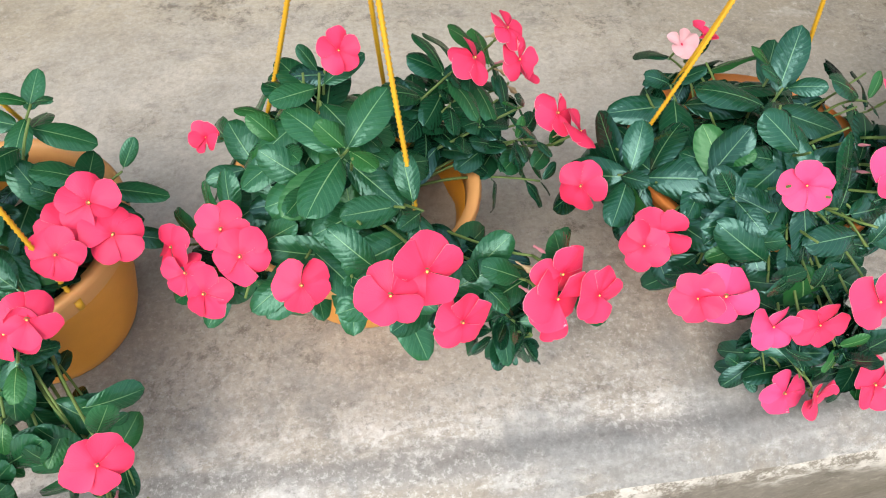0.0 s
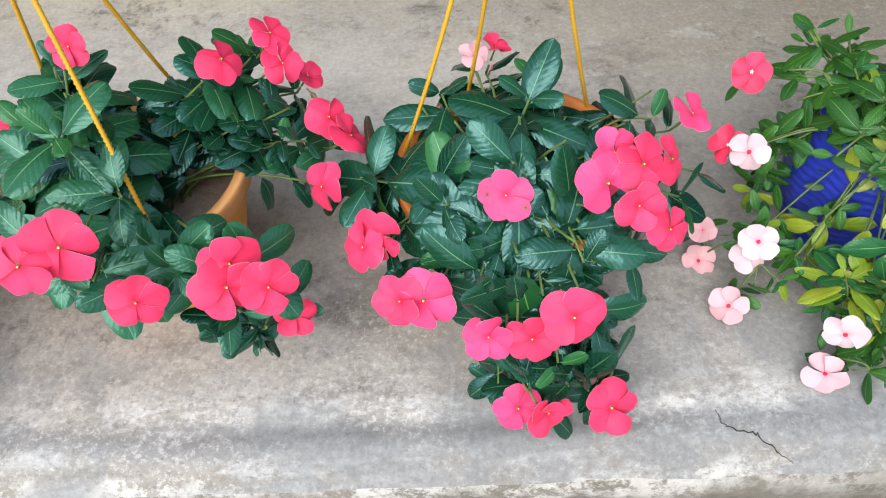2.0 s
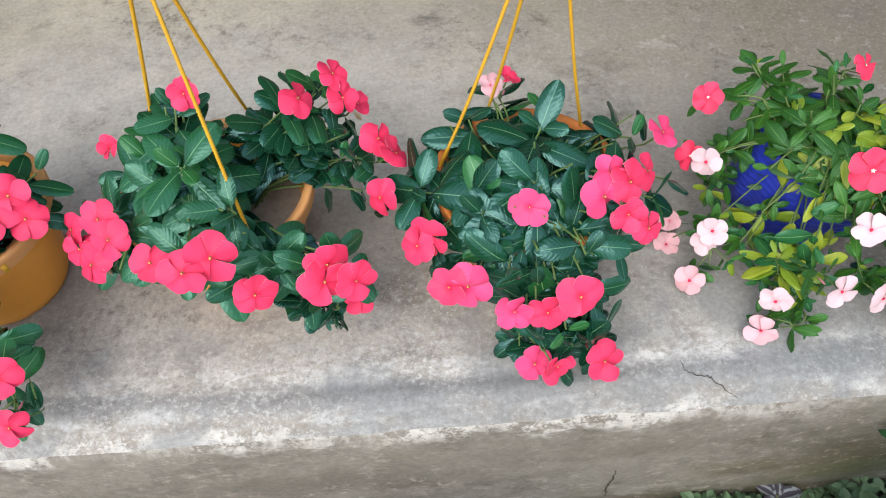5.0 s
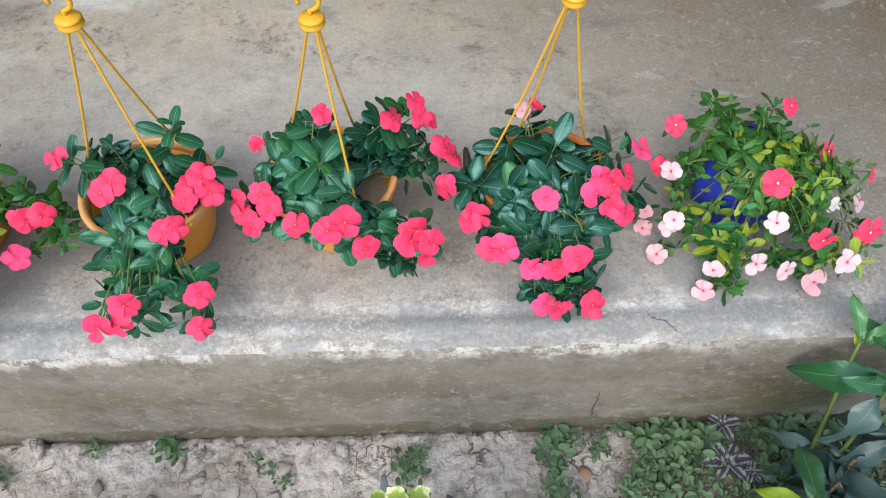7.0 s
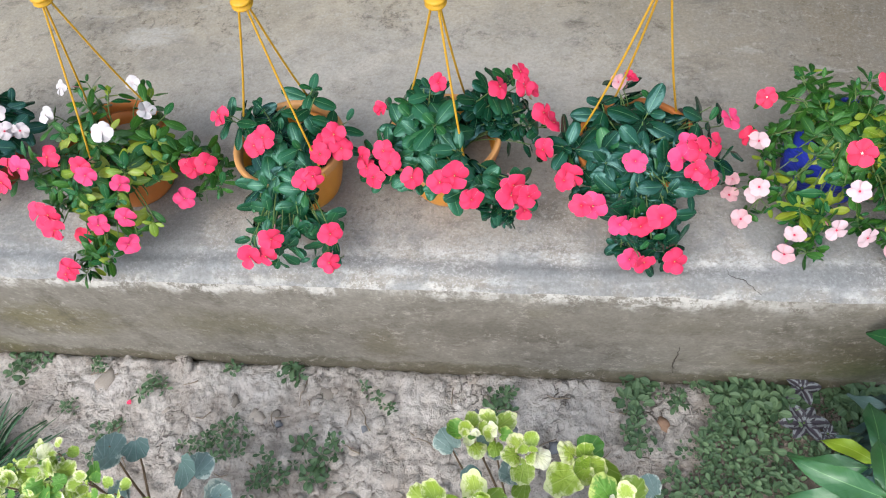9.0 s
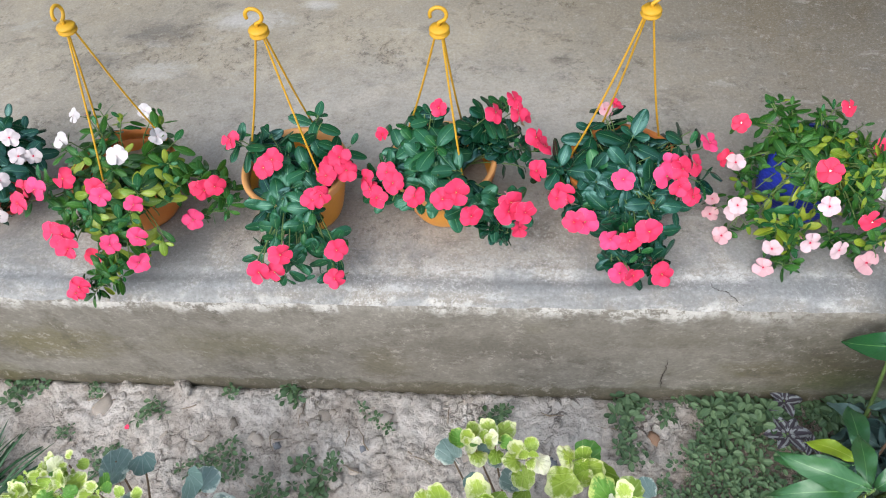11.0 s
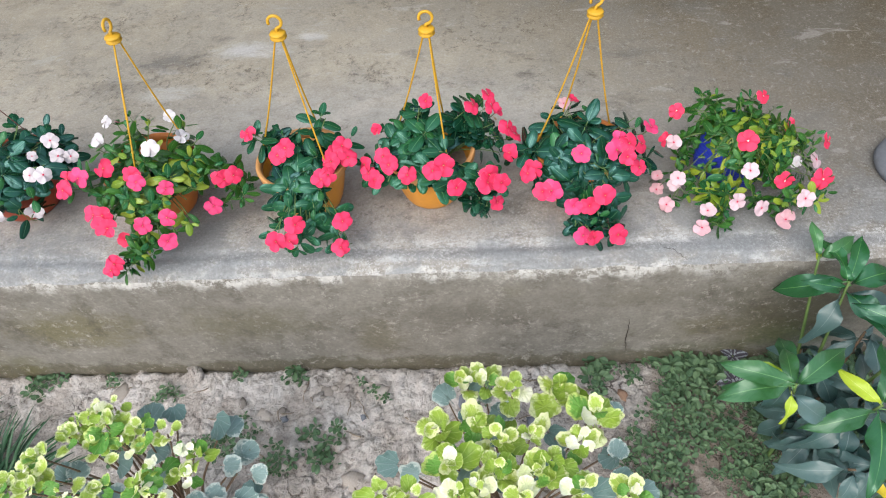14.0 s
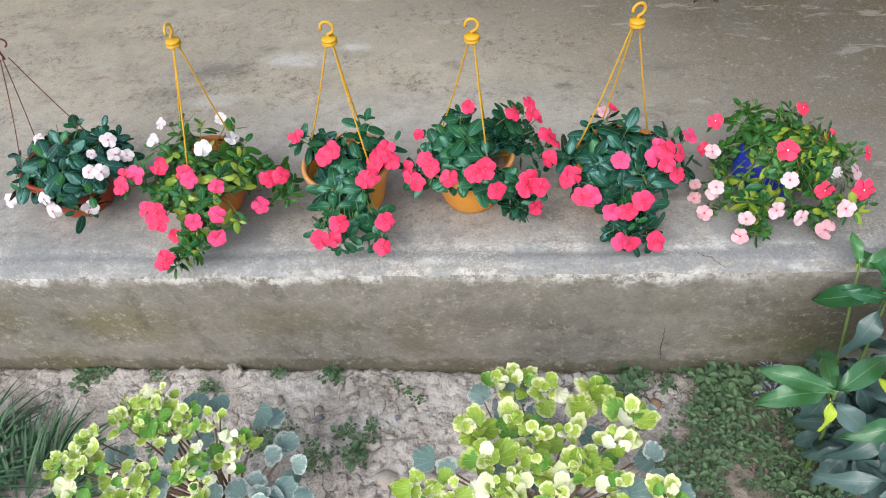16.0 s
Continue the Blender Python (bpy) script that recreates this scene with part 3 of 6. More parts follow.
def sheet(xs, ys, height, name, mat):
    verts = [(x, y, height(x, y)) for y in ys for x in xs]
    n = len(xs)
    faces = [(j * n + i, j * n + i + 1, (j + 1) * n + i + 1, (j + 1) * n + i) for j in range(len(ys) - 1) for i in range(n - 1)]
    me = bpy.data.meshes.new(name)
    me.from_pydata([tuple(map(float, v)) for v in verts], [], faces)
    me.materials.append(mat)
    me.polygons.foreach_set("use_smooth", [True] * len(faces))
    return me


def ground_height(x, y):
    far = min(1.0, max(0.0, (-y - 0.65) / 0.8, (abs(x + 0.2) - 1.35) / 0.8))
    h = 0.012 * noise.fractal(Vector((x * 5, y * 5, 0.3)), 0.9, 2.1, 4) * (1 - far)
    warp = Vector((x + 0.03 * noise.noise(Vector((x * 8, y * 8, 2.0))), y + 0.03 * noise.noise(Vector((x * 8, y * 8, 6.0))), 0))
    cell = noise.voronoi(warp * 24)[0]
    clod = min(cell[1] - cell[0], 0.30) * 0.014 * max(0.0, noise.noise(Vector((x * 4, y * 4, 8.0))) + 0.2) + 0.019 * abs(noise.fractal(Vector((x * 24, y * 24, 5.0)), 0.6, 2.2, 5)) + 0.020 * max(0.0, noise.noise(Vector((x * 15, y * 15, 3.0)))) ** 1.5 + noise.noise(Vector((x * 52, y * 52, 9.0))) * 0.004
    seam = 0.016 * math.exp(-((y + 0.006) / 0.007) ** 2)
    return min(h + clod * (1 - far) - 0.008, 0.035) - seam if y < 0.06 else -0.02


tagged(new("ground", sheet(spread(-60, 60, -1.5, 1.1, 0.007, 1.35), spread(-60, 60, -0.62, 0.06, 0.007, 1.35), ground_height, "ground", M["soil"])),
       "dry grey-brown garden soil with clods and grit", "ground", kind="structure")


def lip(x):
    """How far the worn front edge is chipped back and down at x."""
    return 0.009 * noise.fractal(Vector((x * 7, 0.0, 2.0)), 0.8, 2.1, 5), 0.009 * noise.fractal(Vector((x * 9, 5.0, 1.0)), 1.0, 2.0, 3)


def floor_height(x, y):
    d, e = lip(x)
    t = max(0.0, (0.075 - y + d) / 0.075)
    z = FLOOR - 0.003 * min(t, 1) - 0.020 * max(0, t - 0.45) ** 1.7 / 0.36
    rough = 0.0022 * noise.fractal(Vector((x * 7, y * 7, 1.0)), 1.0, 2.0, 4) * min(1, max(0, (1.6 - y) / 0.5))
    dip = -0.005 * math.exp(-((y - 0.048) / 0.012) ** 2) * (0.5 + noise.noise(Vector((x * 2.0, 0, 0))))
    return z + rough + dip + 0.3 * e * min(t, 1)


plinth_x = spread(XL, XR, -1.6, 1.3, 0.012, 1.35)
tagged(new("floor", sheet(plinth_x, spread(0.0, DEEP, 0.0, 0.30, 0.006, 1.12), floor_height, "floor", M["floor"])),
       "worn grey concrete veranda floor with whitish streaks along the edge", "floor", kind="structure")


def plinth_face():
    rows = 34
    verts, faces = [], []
    n = len(plinth_x)
    for j in range(rows + 1):
        t = j / rows
        for x in plinth_x:
            top = floor_height(x, 0.0)
            z = top + (-0.05 - top) * t
            drop = top - z
            round_y = -0.006 * min(1, (drop / 0.02)) ** 0.6
            y = round_y + 0.003 * noise.fractal(Vector((x * 5, z * 9, 3.0)), 1.0, 2.0, 4)
            if j == 0:
                y = 0.0
            if z < 0.02:
                y -= 0.004
            verts.append((x, y, z))
    for j in range(rows):
        for i in range(n - 1):
            faces.append((j * n + i, (j + 1) * n + i, (j + 1) * n + i + 1, j * n + i + 1))
    me = bpy.data.meshes.new("plinth")
    me.from_pydata([tuple(map(float, v)) for v in verts], [], faces)
    me.materials.append(M["face"])
    me.polygons.foreach_set("use_smooth", [True] * len(faces))
    return me


tagged(new("wall_plinth", plinth_face()), "stained grey cement plinth face with algae at its foot", "plinth", kind="structure")


def box(name, lo, hi, mat):
    bm = bmesh.new()
    bmesh.ops.create_cube(bm, size=1.0)
    c, s = (Vector(lo) + Vector(hi)) / 2, Vector(hi) - Vector(lo)
    for v in bm.verts:
        v.co = Vector((v.co.x * s.x, v.co.y * s.y, v.co.z * s.z)) + c
    return new(name, mesh_of(bm, name, mat, False))


tagged(box("wall_house", (XL, DEEP, -0.05), (XR, DEEP + 0.2, 2.65), M["wall"]), "plain plastered house wall behind the veranda", "wall", kind="structure")

# unseen roof, added to keep sky light off the back of the floor
tagged(box("ceiling", (XL, 1.05, 2.65), (XR, DEEP + 0.2, 2.75), M["ceiling"]), "plain unseen roof slab added to shade the back of the floor", "ceiling", kind="structure")
# unseen wall, added to block sky light coming from the right
tagged(box("wall_end", (1.55, 0.02, 0.3), (1.75, DEEP, 2.65), M["wall"]), "plain unseen end wall added to shade the right side", "wall", kind="structure")


def crack(name, points, width, lift, flat_axis, label):
    """A jagged dark strip along a split, laid just above the surface."""
    bm = bmesh.new()
    prev = None
    pts = [Vector(p) for p in points]
    fine = []
    for a, b in zip(pts, pts[1:]):
        for i in range(8):
            p = a.lerp(b, i / 8)
            p += Vector((R.uniform(-1, 1), R.uniform(-1, 1) * (flat_axis == "z"), R.uniform(-1, 1) * (flat_axis == "y"))) * 0.0016
            fine.append(p)
    fine.append(pts[-1])
    for i, p in enumerate(fine):
        d = (fine[min(i + 1, len(fine) - 1)] - fine[max(i - 1, 0)]).normalized()
        n = Vector((0, 0, 1)) if flat_axis == "z" else Vector((0, -1, 0))
        s = d.cross(n).normalized()
        w = width * (0.35 + 0.65 * math.sin(math.pi * (i + 0.5) / len(fine))) * R.uniform(0.6, 1.3)
        pair = [bm.verts.new(p + s * w / 2 + n * lift), bm.verts.new(p - s * w / 2 + n * lift)]
        if prev:
            bm.faces.new((prev[0], prev[1], pair[1], pair[0]))
        prev = pair
    return tagged(new(name, mesh_of(bm, name, M["crack"])), label, "crack", kind="structure")


def on_floor(x, y):
    return (x, y, floor_height(x, y))


crack("crack_floor", [on_floor(0.459, 0.050), on_floor(0.461, 0.038), on_floor(0.470, 0.031), on_floor(0.487, 0.027), on_floor(0.500, 0.016), on_floor(0.513, 0.006)], 0.0014, 0.0012, "z", "thin dark crack in the concrete edge")
crack("crack_plinth", [(0.416, -0.004, 0.188), (0.420, -0.004, 0.15), (0.419, -0.004, 0.10), (0.428, -0.004, 0.05)], 0.0022, 0.004, "y", "thin dark crack down the plinth face")

# ---------------------------------------------------------------- pots


def pot_profile(rim, foot, height, lipped):
    t = 0.0035
    out = [(0.0, 0.0), (foot * 0.92, 0.0), (foot, 0.004)]
    for i in range(1, 9):
        s = i / 8
        out.append((foot + (rim - 0.006 - foot) * s ** 0.75, 0.004 + (height - 0.026) * s))
    band = [(rim - 0.002, height - 0.021)]
    for i in range(4 if lipped else 2):
        z = height - 0.019 + i * 0.0046
        band += [(rim + 0.002 + 0.0008 * i, z), (rim + 0.0005 + 0.0008 * i, z + 0.0028)]
    top = [(rim + 0.003, height - 0.001), (rim + 0.001, height), (rim - 0.006, height - 0.001)]
    inner = [(rim - 0.010, height - 0.022)] + [(foot + (rim - 0.008 - foot) * s ** 0.75 - t, 0.004 + (height - 0.026) * s) for s in (0.8, 0.5, 0.2)] + [(foot - t, 0.008), (0, 0.008)]
    return out, band, top, inner


def soil_mesh(r, seed):
    bm = bmesh.new()
    rr = random.Random(seed)
    c = bm.verts.new((0, 0, 0.006))
    last = None
    for k in range(1, 7):
        ring = [bm.verts.new((r * k / 6 * math.cos(a), r * k / 6 * math.sin(a), rr.uniform(-0.003, 0.004))) for a in [2 * math.pi * i / 28 for i in range(28)]]
        for i in range(28):
            j = (i + 1) % 28
            bm.faces.new((c, ring[i], ring[j]) if last is None else (last[i], ring[i], ring[j], last[j]))
        last = ring
    return mesh_of(bm, "soil", M["potting"])


def hanging_pot(x, y, mat, label, hook_at, hangs, cord, rim=0.1, foot=0.066, height=0.135, soil=0.045, lipped=True, hook_turn=0.0, rim_mat=None):
    root = base("hanging_pot", (x, y, FLOOR), label, "flower pot", "row of potted plants")
    out, band, top, inner = pot_profile(rim, foot, height, lipped)
    part("body", mesh_of(lathe(out + [(rim - 0.007, height - 0.0215)] + inner), "pot_body", M[mat]), root)
    part("rim", mesh_of(lathe([(rim - 0.0065, height - 0.0215)] + band + top + [(rim - 0.0085, height - 0.0195), (rim - 0.0065, height - 0.0215)]), "pot_rim", M[rim_mat or mat]), root)
    part("soil", soil_mesh(rim - 0.0135, int(abs(x) * 100)), root, pose(0, 0, height - soil), "dry crusted potting soil")
    if not hook_at:
        return root
    h = Vector(hook_at) - Vector((x, y, FLOOR))
    disc = h - Vector((0, 0, 0.045))
    for hx, hy in hangs:
        a = math.atan2(hy - y, hx - x)
        end = Vector(((rim + 0.001) * math.cos(a), (rim + 0.001) * math.sin(a), height - 0.012))
        start = disc + Vector((0.008 * math.cos(a), 0.008 * math.sin(a), -0.004))
        sag = Vector((math.cos(a), math.sin(a), 0)) * -0.004
        pts = bezier(start, start.lerp(end, 0.33) + sag * 0.9, start.lerp(end, 0.66) + sag * 1.9, end, 170)
        rad = 0.0022 if cord == "yellow_cord" else 0.0013
        radii = [rad * (1.0 if i % 2 else 0.64) for i in range(171)]
        part("cord", mesh_of(tube(pts, radii, 6), "cord", M[cord]), root, None, "ribbed plastic hanging cord")
        part("clip", mesh_of(tube([end + Vector((0, 0, 0.004)), end - Vector((0, 0, 0.006))], [0.0036, 0.003], 8), "clip", M[cord]), root)
    turn = Matrix.Translation(disc) @ Matrix.Rotation(hook_turn, 4, "Z")
    if cord == "yellow_cord":
        part("collar", mesh_of(lathe([(0, -0.004), (0.006, -0.006), (0.014, -0.003), (0.016, 0.0), (0.012, 0.002), (0.013, 0.005), (0.016, 0.007), (0.014, 0.010), (0.005, 0.012), (0, 0.013)], 20), "collar", M[cord]), root, turn)
        hook = [Vector((0, 0, 0.010)), Vector((0, 0, 0.018))]
        for i in range(15):
            a = -math.pi / 2 + 0.25 + i / 14 * math.radians(275)
            hook.append(Vector((0.0125 * math.cos(a), 0, 0.031 + 0.0125 * math.sin(a))))
        part("hook", mesh_of(tube(hook, 0.0030, 8), "hook", M[cord]), root, turn)
    else:
        hook = [Vector((0, 0, -0.006)), Vector((0, 0, 0.02))]
        for i in range(13):
            a = math.pi + i / 12 * -math.radians(250)
            hook.append(Vector((0.010 + 0.010 * math.cos(a), 0, 0.028 + 0.010 * math.sin(a))))
        part("hook", mesh_of(tube(hook, 0.002, 7), "hook", M[cord]), root, turn)
    return root


hanging_pot(-1.02, 0.24, "brick", "brick-red plastic hanging pot with thin maroon cords", (-0.990, 0.225, 0.872),
            [(-1.09, 0.20), (-1.13, 0.30), (-0.94, 0.29)], "brown_cord", hook_turn=0.5)
hanging_pot(-0.67, 0.22, "terracotta", "orange-brown plastic hanging pot with yellow cords", (-0.626, 0.245, 0.873),
            [(-0.665, 0.12), (-0.74, 0.29), (-0.585, 0.285)], "yellow_cord", hook_turn=1.45)
hanging_pot(-0.318, 0.215, "ochre", "ochre plastic hanging pot with peach rim and yellow cords", (-0.293, 0.212, 0.882),
            [(-0.405, 0.235), (-0.245, 0.15), (-0.285, 0.32)], "yellow_cord", rim_mat="peach")
hanging_pot(-0.035, 0.228, "ochre", "ochre plastic hanging pot with peach ribbed rim and yellow cords", (-0.015, 0.217, 0.872),
            [(-0.115, 0.29), (0.012, 0.145), (0.005, 0.33)], "yellow_cord", rim_mat="peach", foot=0.062)
hanging_pot(0.300, 0.215, "terracotta", "orange-brown plastic hanging pot with yellow cords", (0.303, 0.258, 0.866),
            [(0.200, 0.236), (0.262, 0.304), (0.372, 0.284)], "yellow_cord", hook_turn=0.3)


def blue_tub(x, y):
    """A tub of wavy basket-like plastic."""
    root = base("planter_tub", (x, y, FLOOR), "cobalt-blue plastic tub with a rippled basket-weave side", "flower pot", "row of potted plants")
    bm = bmesh.new()
    seg, rows, h = 120, 44, 0.120
    rings = []
    for j in range(rows + 1):
        t = j / rows
        r0 = 0.066 + 0.011 * math.sin(math.pi * min(1.0, t * 0.9)) + 0.001 * t
        ring = []
        for i in range(seg):
            a = 2 * math.pi * i / seg
            swell = 0.0018 * math.sin(a * 10 + t * 2) * math.sin(t * math.pi) + 0.0030 * abs(math.sin(t * 15 * math.pi + 0.9 * math.sin(a * 10)))
            r = r0 + swell
            ring.append(bm.verts.new((r * math.cos(a), r * math.sin(a), 0.003 + t * h)))
        rings.append(ring)
    for a, b in zip(rings, rings[1:]):
        for i in range(seg):
            bm.faces.new((a[i], a[(i + 1) % seg], b[(i + 1) % seg], b[i]))
    bm.faces.new(rings[0][::-1])
    part("body", mesh_of(bm, "tub_body", M["blue"]), root)
    part("rim", mesh_of(lathe([(0.0690, 0.117), (0.072, 0.121), (0.0725, 0.126), (0.071, 0.129), (0.067, 0.129), (0.0660, 0.125), (0.0650, 0.08), (0.0655, 0.117)]), "tub_rim", M["blue"]), root)
    part("soil", soil_mesh(0.0645, 9), root, pose(0, 0, 0.100), "dark potting soil")


blue_tub(0.645, 0.250)

# ---------------------------------------------------------------- potted periwinkles
LEAF_PARTS = {}
LEAVES = {}
for key, mat in (("dark", "leaf"), ("green", "leaf_green"), ("fresh", "leaf_fresh"), ("mid", "leaf_mid"), ("yellow", "leaf_yellow"), ("new", "leaf_fresh")):
    narrow = key in ("mid", "yellow", "new")
    LEAVES[key] = [mesh_of(blade(1.0, w * (0.86 if narrow else 1.06), f * 0.6, c, wd, 0.56 if narrow else 0.44, twist=tw * 1.4, wave=wv * 1.3, nv=9, nu=6, dome=0.30), "leaf_" + key, M[mat])
                   for w, f, c, wd, tw, wv in ((0.48, 0.26, 0.12, 0.54, 0.1, 0.02), (0.52, 0.16, 0.26, 0.56, -0.2, 0.03), (0.45, 0.36, 0.06, 0.52, 0.2, 0.02),
                                               (0.49, 0.22, 0.36, 0.54, -0.1, 0.04), (0.54, 0.10, 0.18, 0.57, 0.3, 0.03), (0.46, 0.30, 0.28, 0.53, 0.0, 0.05))]


MASSED = {"dark": "leaf_shaded", "green": "leaf_shaded", "fresh": "leaf_fresh_massed", "new": "leaf_fresh_massed", "mid": "leaf_mid_massed", "yellow": "leaf_yellow_massed"}


def joined_leaves(name, items, mat):
    """Many leaves as one mesh; items are (template mesh, pose)."""
    verts, faces, uvs = [], [], []
    for me, m in items:
        n = len(verts)
        verts += [tuple(m @ v.co) for v in me.vertices]
        layer = me.uv_layers[0].data
        for poly in me.polygons:
            faces.append([n + v for v in poly.vertices])
            uvs += [tuple(layer[i].uv) for i in poly.loop_indices]
    out = bpy.data.meshes.new(name)
    out.from_pydata(verts, [], faces)
    layer = out.uv_layers.new(name="UVMap")
    layer.data.foreach_set("uv", [c for pair in uvs for c in pair])
    out.materials.append(mat)
    out.polygons.foreach_set("use_smooth", [True] * len(faces))
    return out


def petal_mesh(name, mat, back_mat, k):
    """A broad petal with a blunt skewed tip, and its paler underside as a second skin."""
    rr = random.Random(k + 40)
    bm = bmesh.new()
    uv = bm.loops.layers.uv.new("UVMap")
    nv, nu = 8, 8
    half, fall, point = rr.uniform(0.70, 0.82), rr.uniform(0.14, 0.29), rr.uniform(-0.35, 0.35)
    back, lift, roll = rr.uniform(0.02, 0.24), rr.uniform(0.02, 0.10), rr.uniform(-0.10, 0.14)
    curled = k >= 6
    for under in (0, 1):
        rows = []
        for j in range(nv + 1):
            t = j / nv
            row = []
            for i in range(nu + 1):
                s = 2 * i / nu - 1
                a = s * half * (0.90 + 0.10 * math.sin(math.pi * min(1.0, t * 1.1) / 2)) + 0.10 * t * t
                rim = 1 - fall * abs(s - 0.15 * point) ** 3.0 + 0.05 * math.exp(-((s - point) / 0.28) ** 2)
                rim += 0.05 * noise.noise(Vector((s * 2.3, k * 3.7, 0.0))) * t
                rad = 0.03 + t * 0.97 * (1 - (1 - rim) * t ** 1.5)
                x, y = rad * math.sin(a), rad * math.cos(a)
                z = lift * t - back * t ** 3 + roll * s * t + 0.07 * math.sin(s * 3.6 + k * 1.7) * t * t - 0.05 * math.exp(-(s / 0.18) ** 2) * t * (1.25 - t)
                if curled:
                    z += 0.34 * max(0.0, s * (1 if k % 2 else -1)) ** 1.6 * t * t
                    x -= 0.16 * max(0.0, s * (1 if k % 2 else -1)) ** 2 * t * (1 if k % 2 else -1)
                row.append((bm.verts.new((x, y, z - 0.016 * under * (0.3 + t))), (i / nu, t)))
            rows.append(row)
        for a, b in zip(rows, rows[1:]):
            for i in range(nu):
                q = (a[i], a[i + 1], b[i + 1], b[i])
                f = bm.faces.new([v for v, _ in (q[::-1] if under else q)])
                f.material_index = under
                for loop, (_, c) in zip(f.loops, q[::-1] if under else q):
                    loop[uv].uv = c
    return mesh_of(bm, name, [mat, back_mat])


BACK = {"coral": "coral_back", "rose": "coral_back", "red": "coral_back", "blush": "blush", "blushpink": "blush", "white": "white", "milk": "white"}
PETALS = {key: [petal_mesh("petal_" + key, M[key], M[back], k) for k in range(9)] for key, back in BACK.items()}


def star_mesh():
    """The white five-rayed throat of a scarlet bloom."""
    bm = bmesh.new()
    c = bm.verts.new((0, 0, 0.062))
    ring = [bm.verts.new(((0.185 if i % 2 == 0 else 0.075) * math.sin(i * math.pi / 5), (0.185 if i % 2 == 0 else 0.075) * math.cos(i * math.pi / 5), 0.075 if i % 2 == 0 else 0.060)) for i in range(10)]
    for i in range(10):
        bm.faces.new((c, ring[(i + 1) % 10], ring[i]))
    bmesh.ops.recalc_face_normals(bm, faces=bm.faces)
    return mesh_of(bm, "star", M["eye_white"], False)


STAR = star_mesh()
EYES = {key: mesh_of(lathe([(0, 0.05), (0.030, 0.052), (0.055, 0.045), (0.06, 0.03), (0.06, 0.0)], 12), "eye", M["eye_" + key]) for key in ("yellow", "white", "red")}
CORE = mesh_of(lathe([(0.0, -0.02), (0.13, 0.02), (0.16, 0.052), (0.14, 0.060), (0.0, 0.046)], 14), "core", M["eye_red"])
TUBE = mesh_of(lathe([(0.05, -1.1), (0.085, -1.0), (0.06, -0.85), (0.055, -0.2), (0.09, 0.0), (0.0, 0.02)], 8), "flower_tube", M["stem"])
BUD = mesh_of(lathe([(0.0, -0.4), (0.10, -0.3), (0.07, 0.0), (0.13, 0.35), (0.10, 0.6), (0.0, 0.95)], 8), "bud", M["blushpink"])
DRIED = mesh_of(lathe([(0.0, -0.5), (0.08, -0.35), (0.05, 0.0), (0.20, 0.35), (0.28, 0.55), (0.12, 0.85), (0.05, 1.1), (0.0, 1.15)], 7), "withered_flower", M["withered"])
EYE_OF = {"coral": "yellow", "rose": "yellow", "red": "white", "blush": "red", "blushpink": "red", "white": "white", "milk": "red"}


def flower(root, at, facing, kind, radius, shut=0.0, eye=None):
    """A five-petalled bloom that faces the given way; shut folds it."""
    m = frame_of(at, Vector(facing).orthogonal(), facing, 0, 1.0)
    m = m @ Matrix.Rotation(R.uniform(0, 6.28), 4, "Z") @ Matrix.Scale(radius, 4)
    bloom = part("flower", TUBE, root, m, {"coral": "coral-pink five-petalled flower", "rose": "rose-pink flower with small yellow eye", "red": "scarlet-pink flower with white eye",
                                           "blush": "pale blush flower with crimson eye", "blushpink": "shell-pink flower with crimson eye", "white": "white flower", "milk": "white flower with crimson eye"}[kind])
    spin = R.uniform(0.06, 0.22)
    open_by = R.uniform(-0.22, 0.16)
    for k in range(5):
        lean = open_by + R.uniform(-0.12, 0.12) + (shut * R.uniform(0.5, 1.3)) + (R.uniform(-0.6, 0.6) if R.random() < 0.24 else 0)
        p = Matrix.Rotation(k * 2 * math.pi / 5 + R.uniform(-0.08, 0.08), 4, "Z") @ Matrix.Rotation(lean, 4, "X") @ Matrix.Rotation(spin, 4, "Y")
        s = R.uniform(0.93, 1.05)
        part("petal", PETALS[kind][R.randrange(9) if R.random() < 0.4 else R.randrange(6)], bloom, Matrix.Translation((0, 0, 0.01 * k / 5)) @ p @ Matrix.Diagonal((s * 1.03, s * 1.04, 1, 1)))
    if kind in ("coral", "rose", "blush", "blushpink", "milk"):
        part("core", CORE, bloom, Matrix.Scale(0.42 if kind in ("coral", "rose") else 0.70, 4))
    if kind == "red":
        part("eye", STAR, bloom, Matrix.Diagonal((0.72, 0.72, 1, 1)), "white star-shaped eye")
    else:
        part("eye", EYES[eye or EYE_OF[kind]], bloom, Matrix.Translation((0, 0, 0.035)) @ Matrix.Scale(0.6, 4))
    return bloom


def in_gap(p, hollow):
    """Whether p lies in one of the open gaps of a plant, each a rounded bar from a to b."""
    for a, b, r in hollow:
        d = b - a
        f = max(0.0, min(1.0, (p - a).dot(d) / d.length_squared))
        if (a + d * f - p).length < r:
            return True
    return False


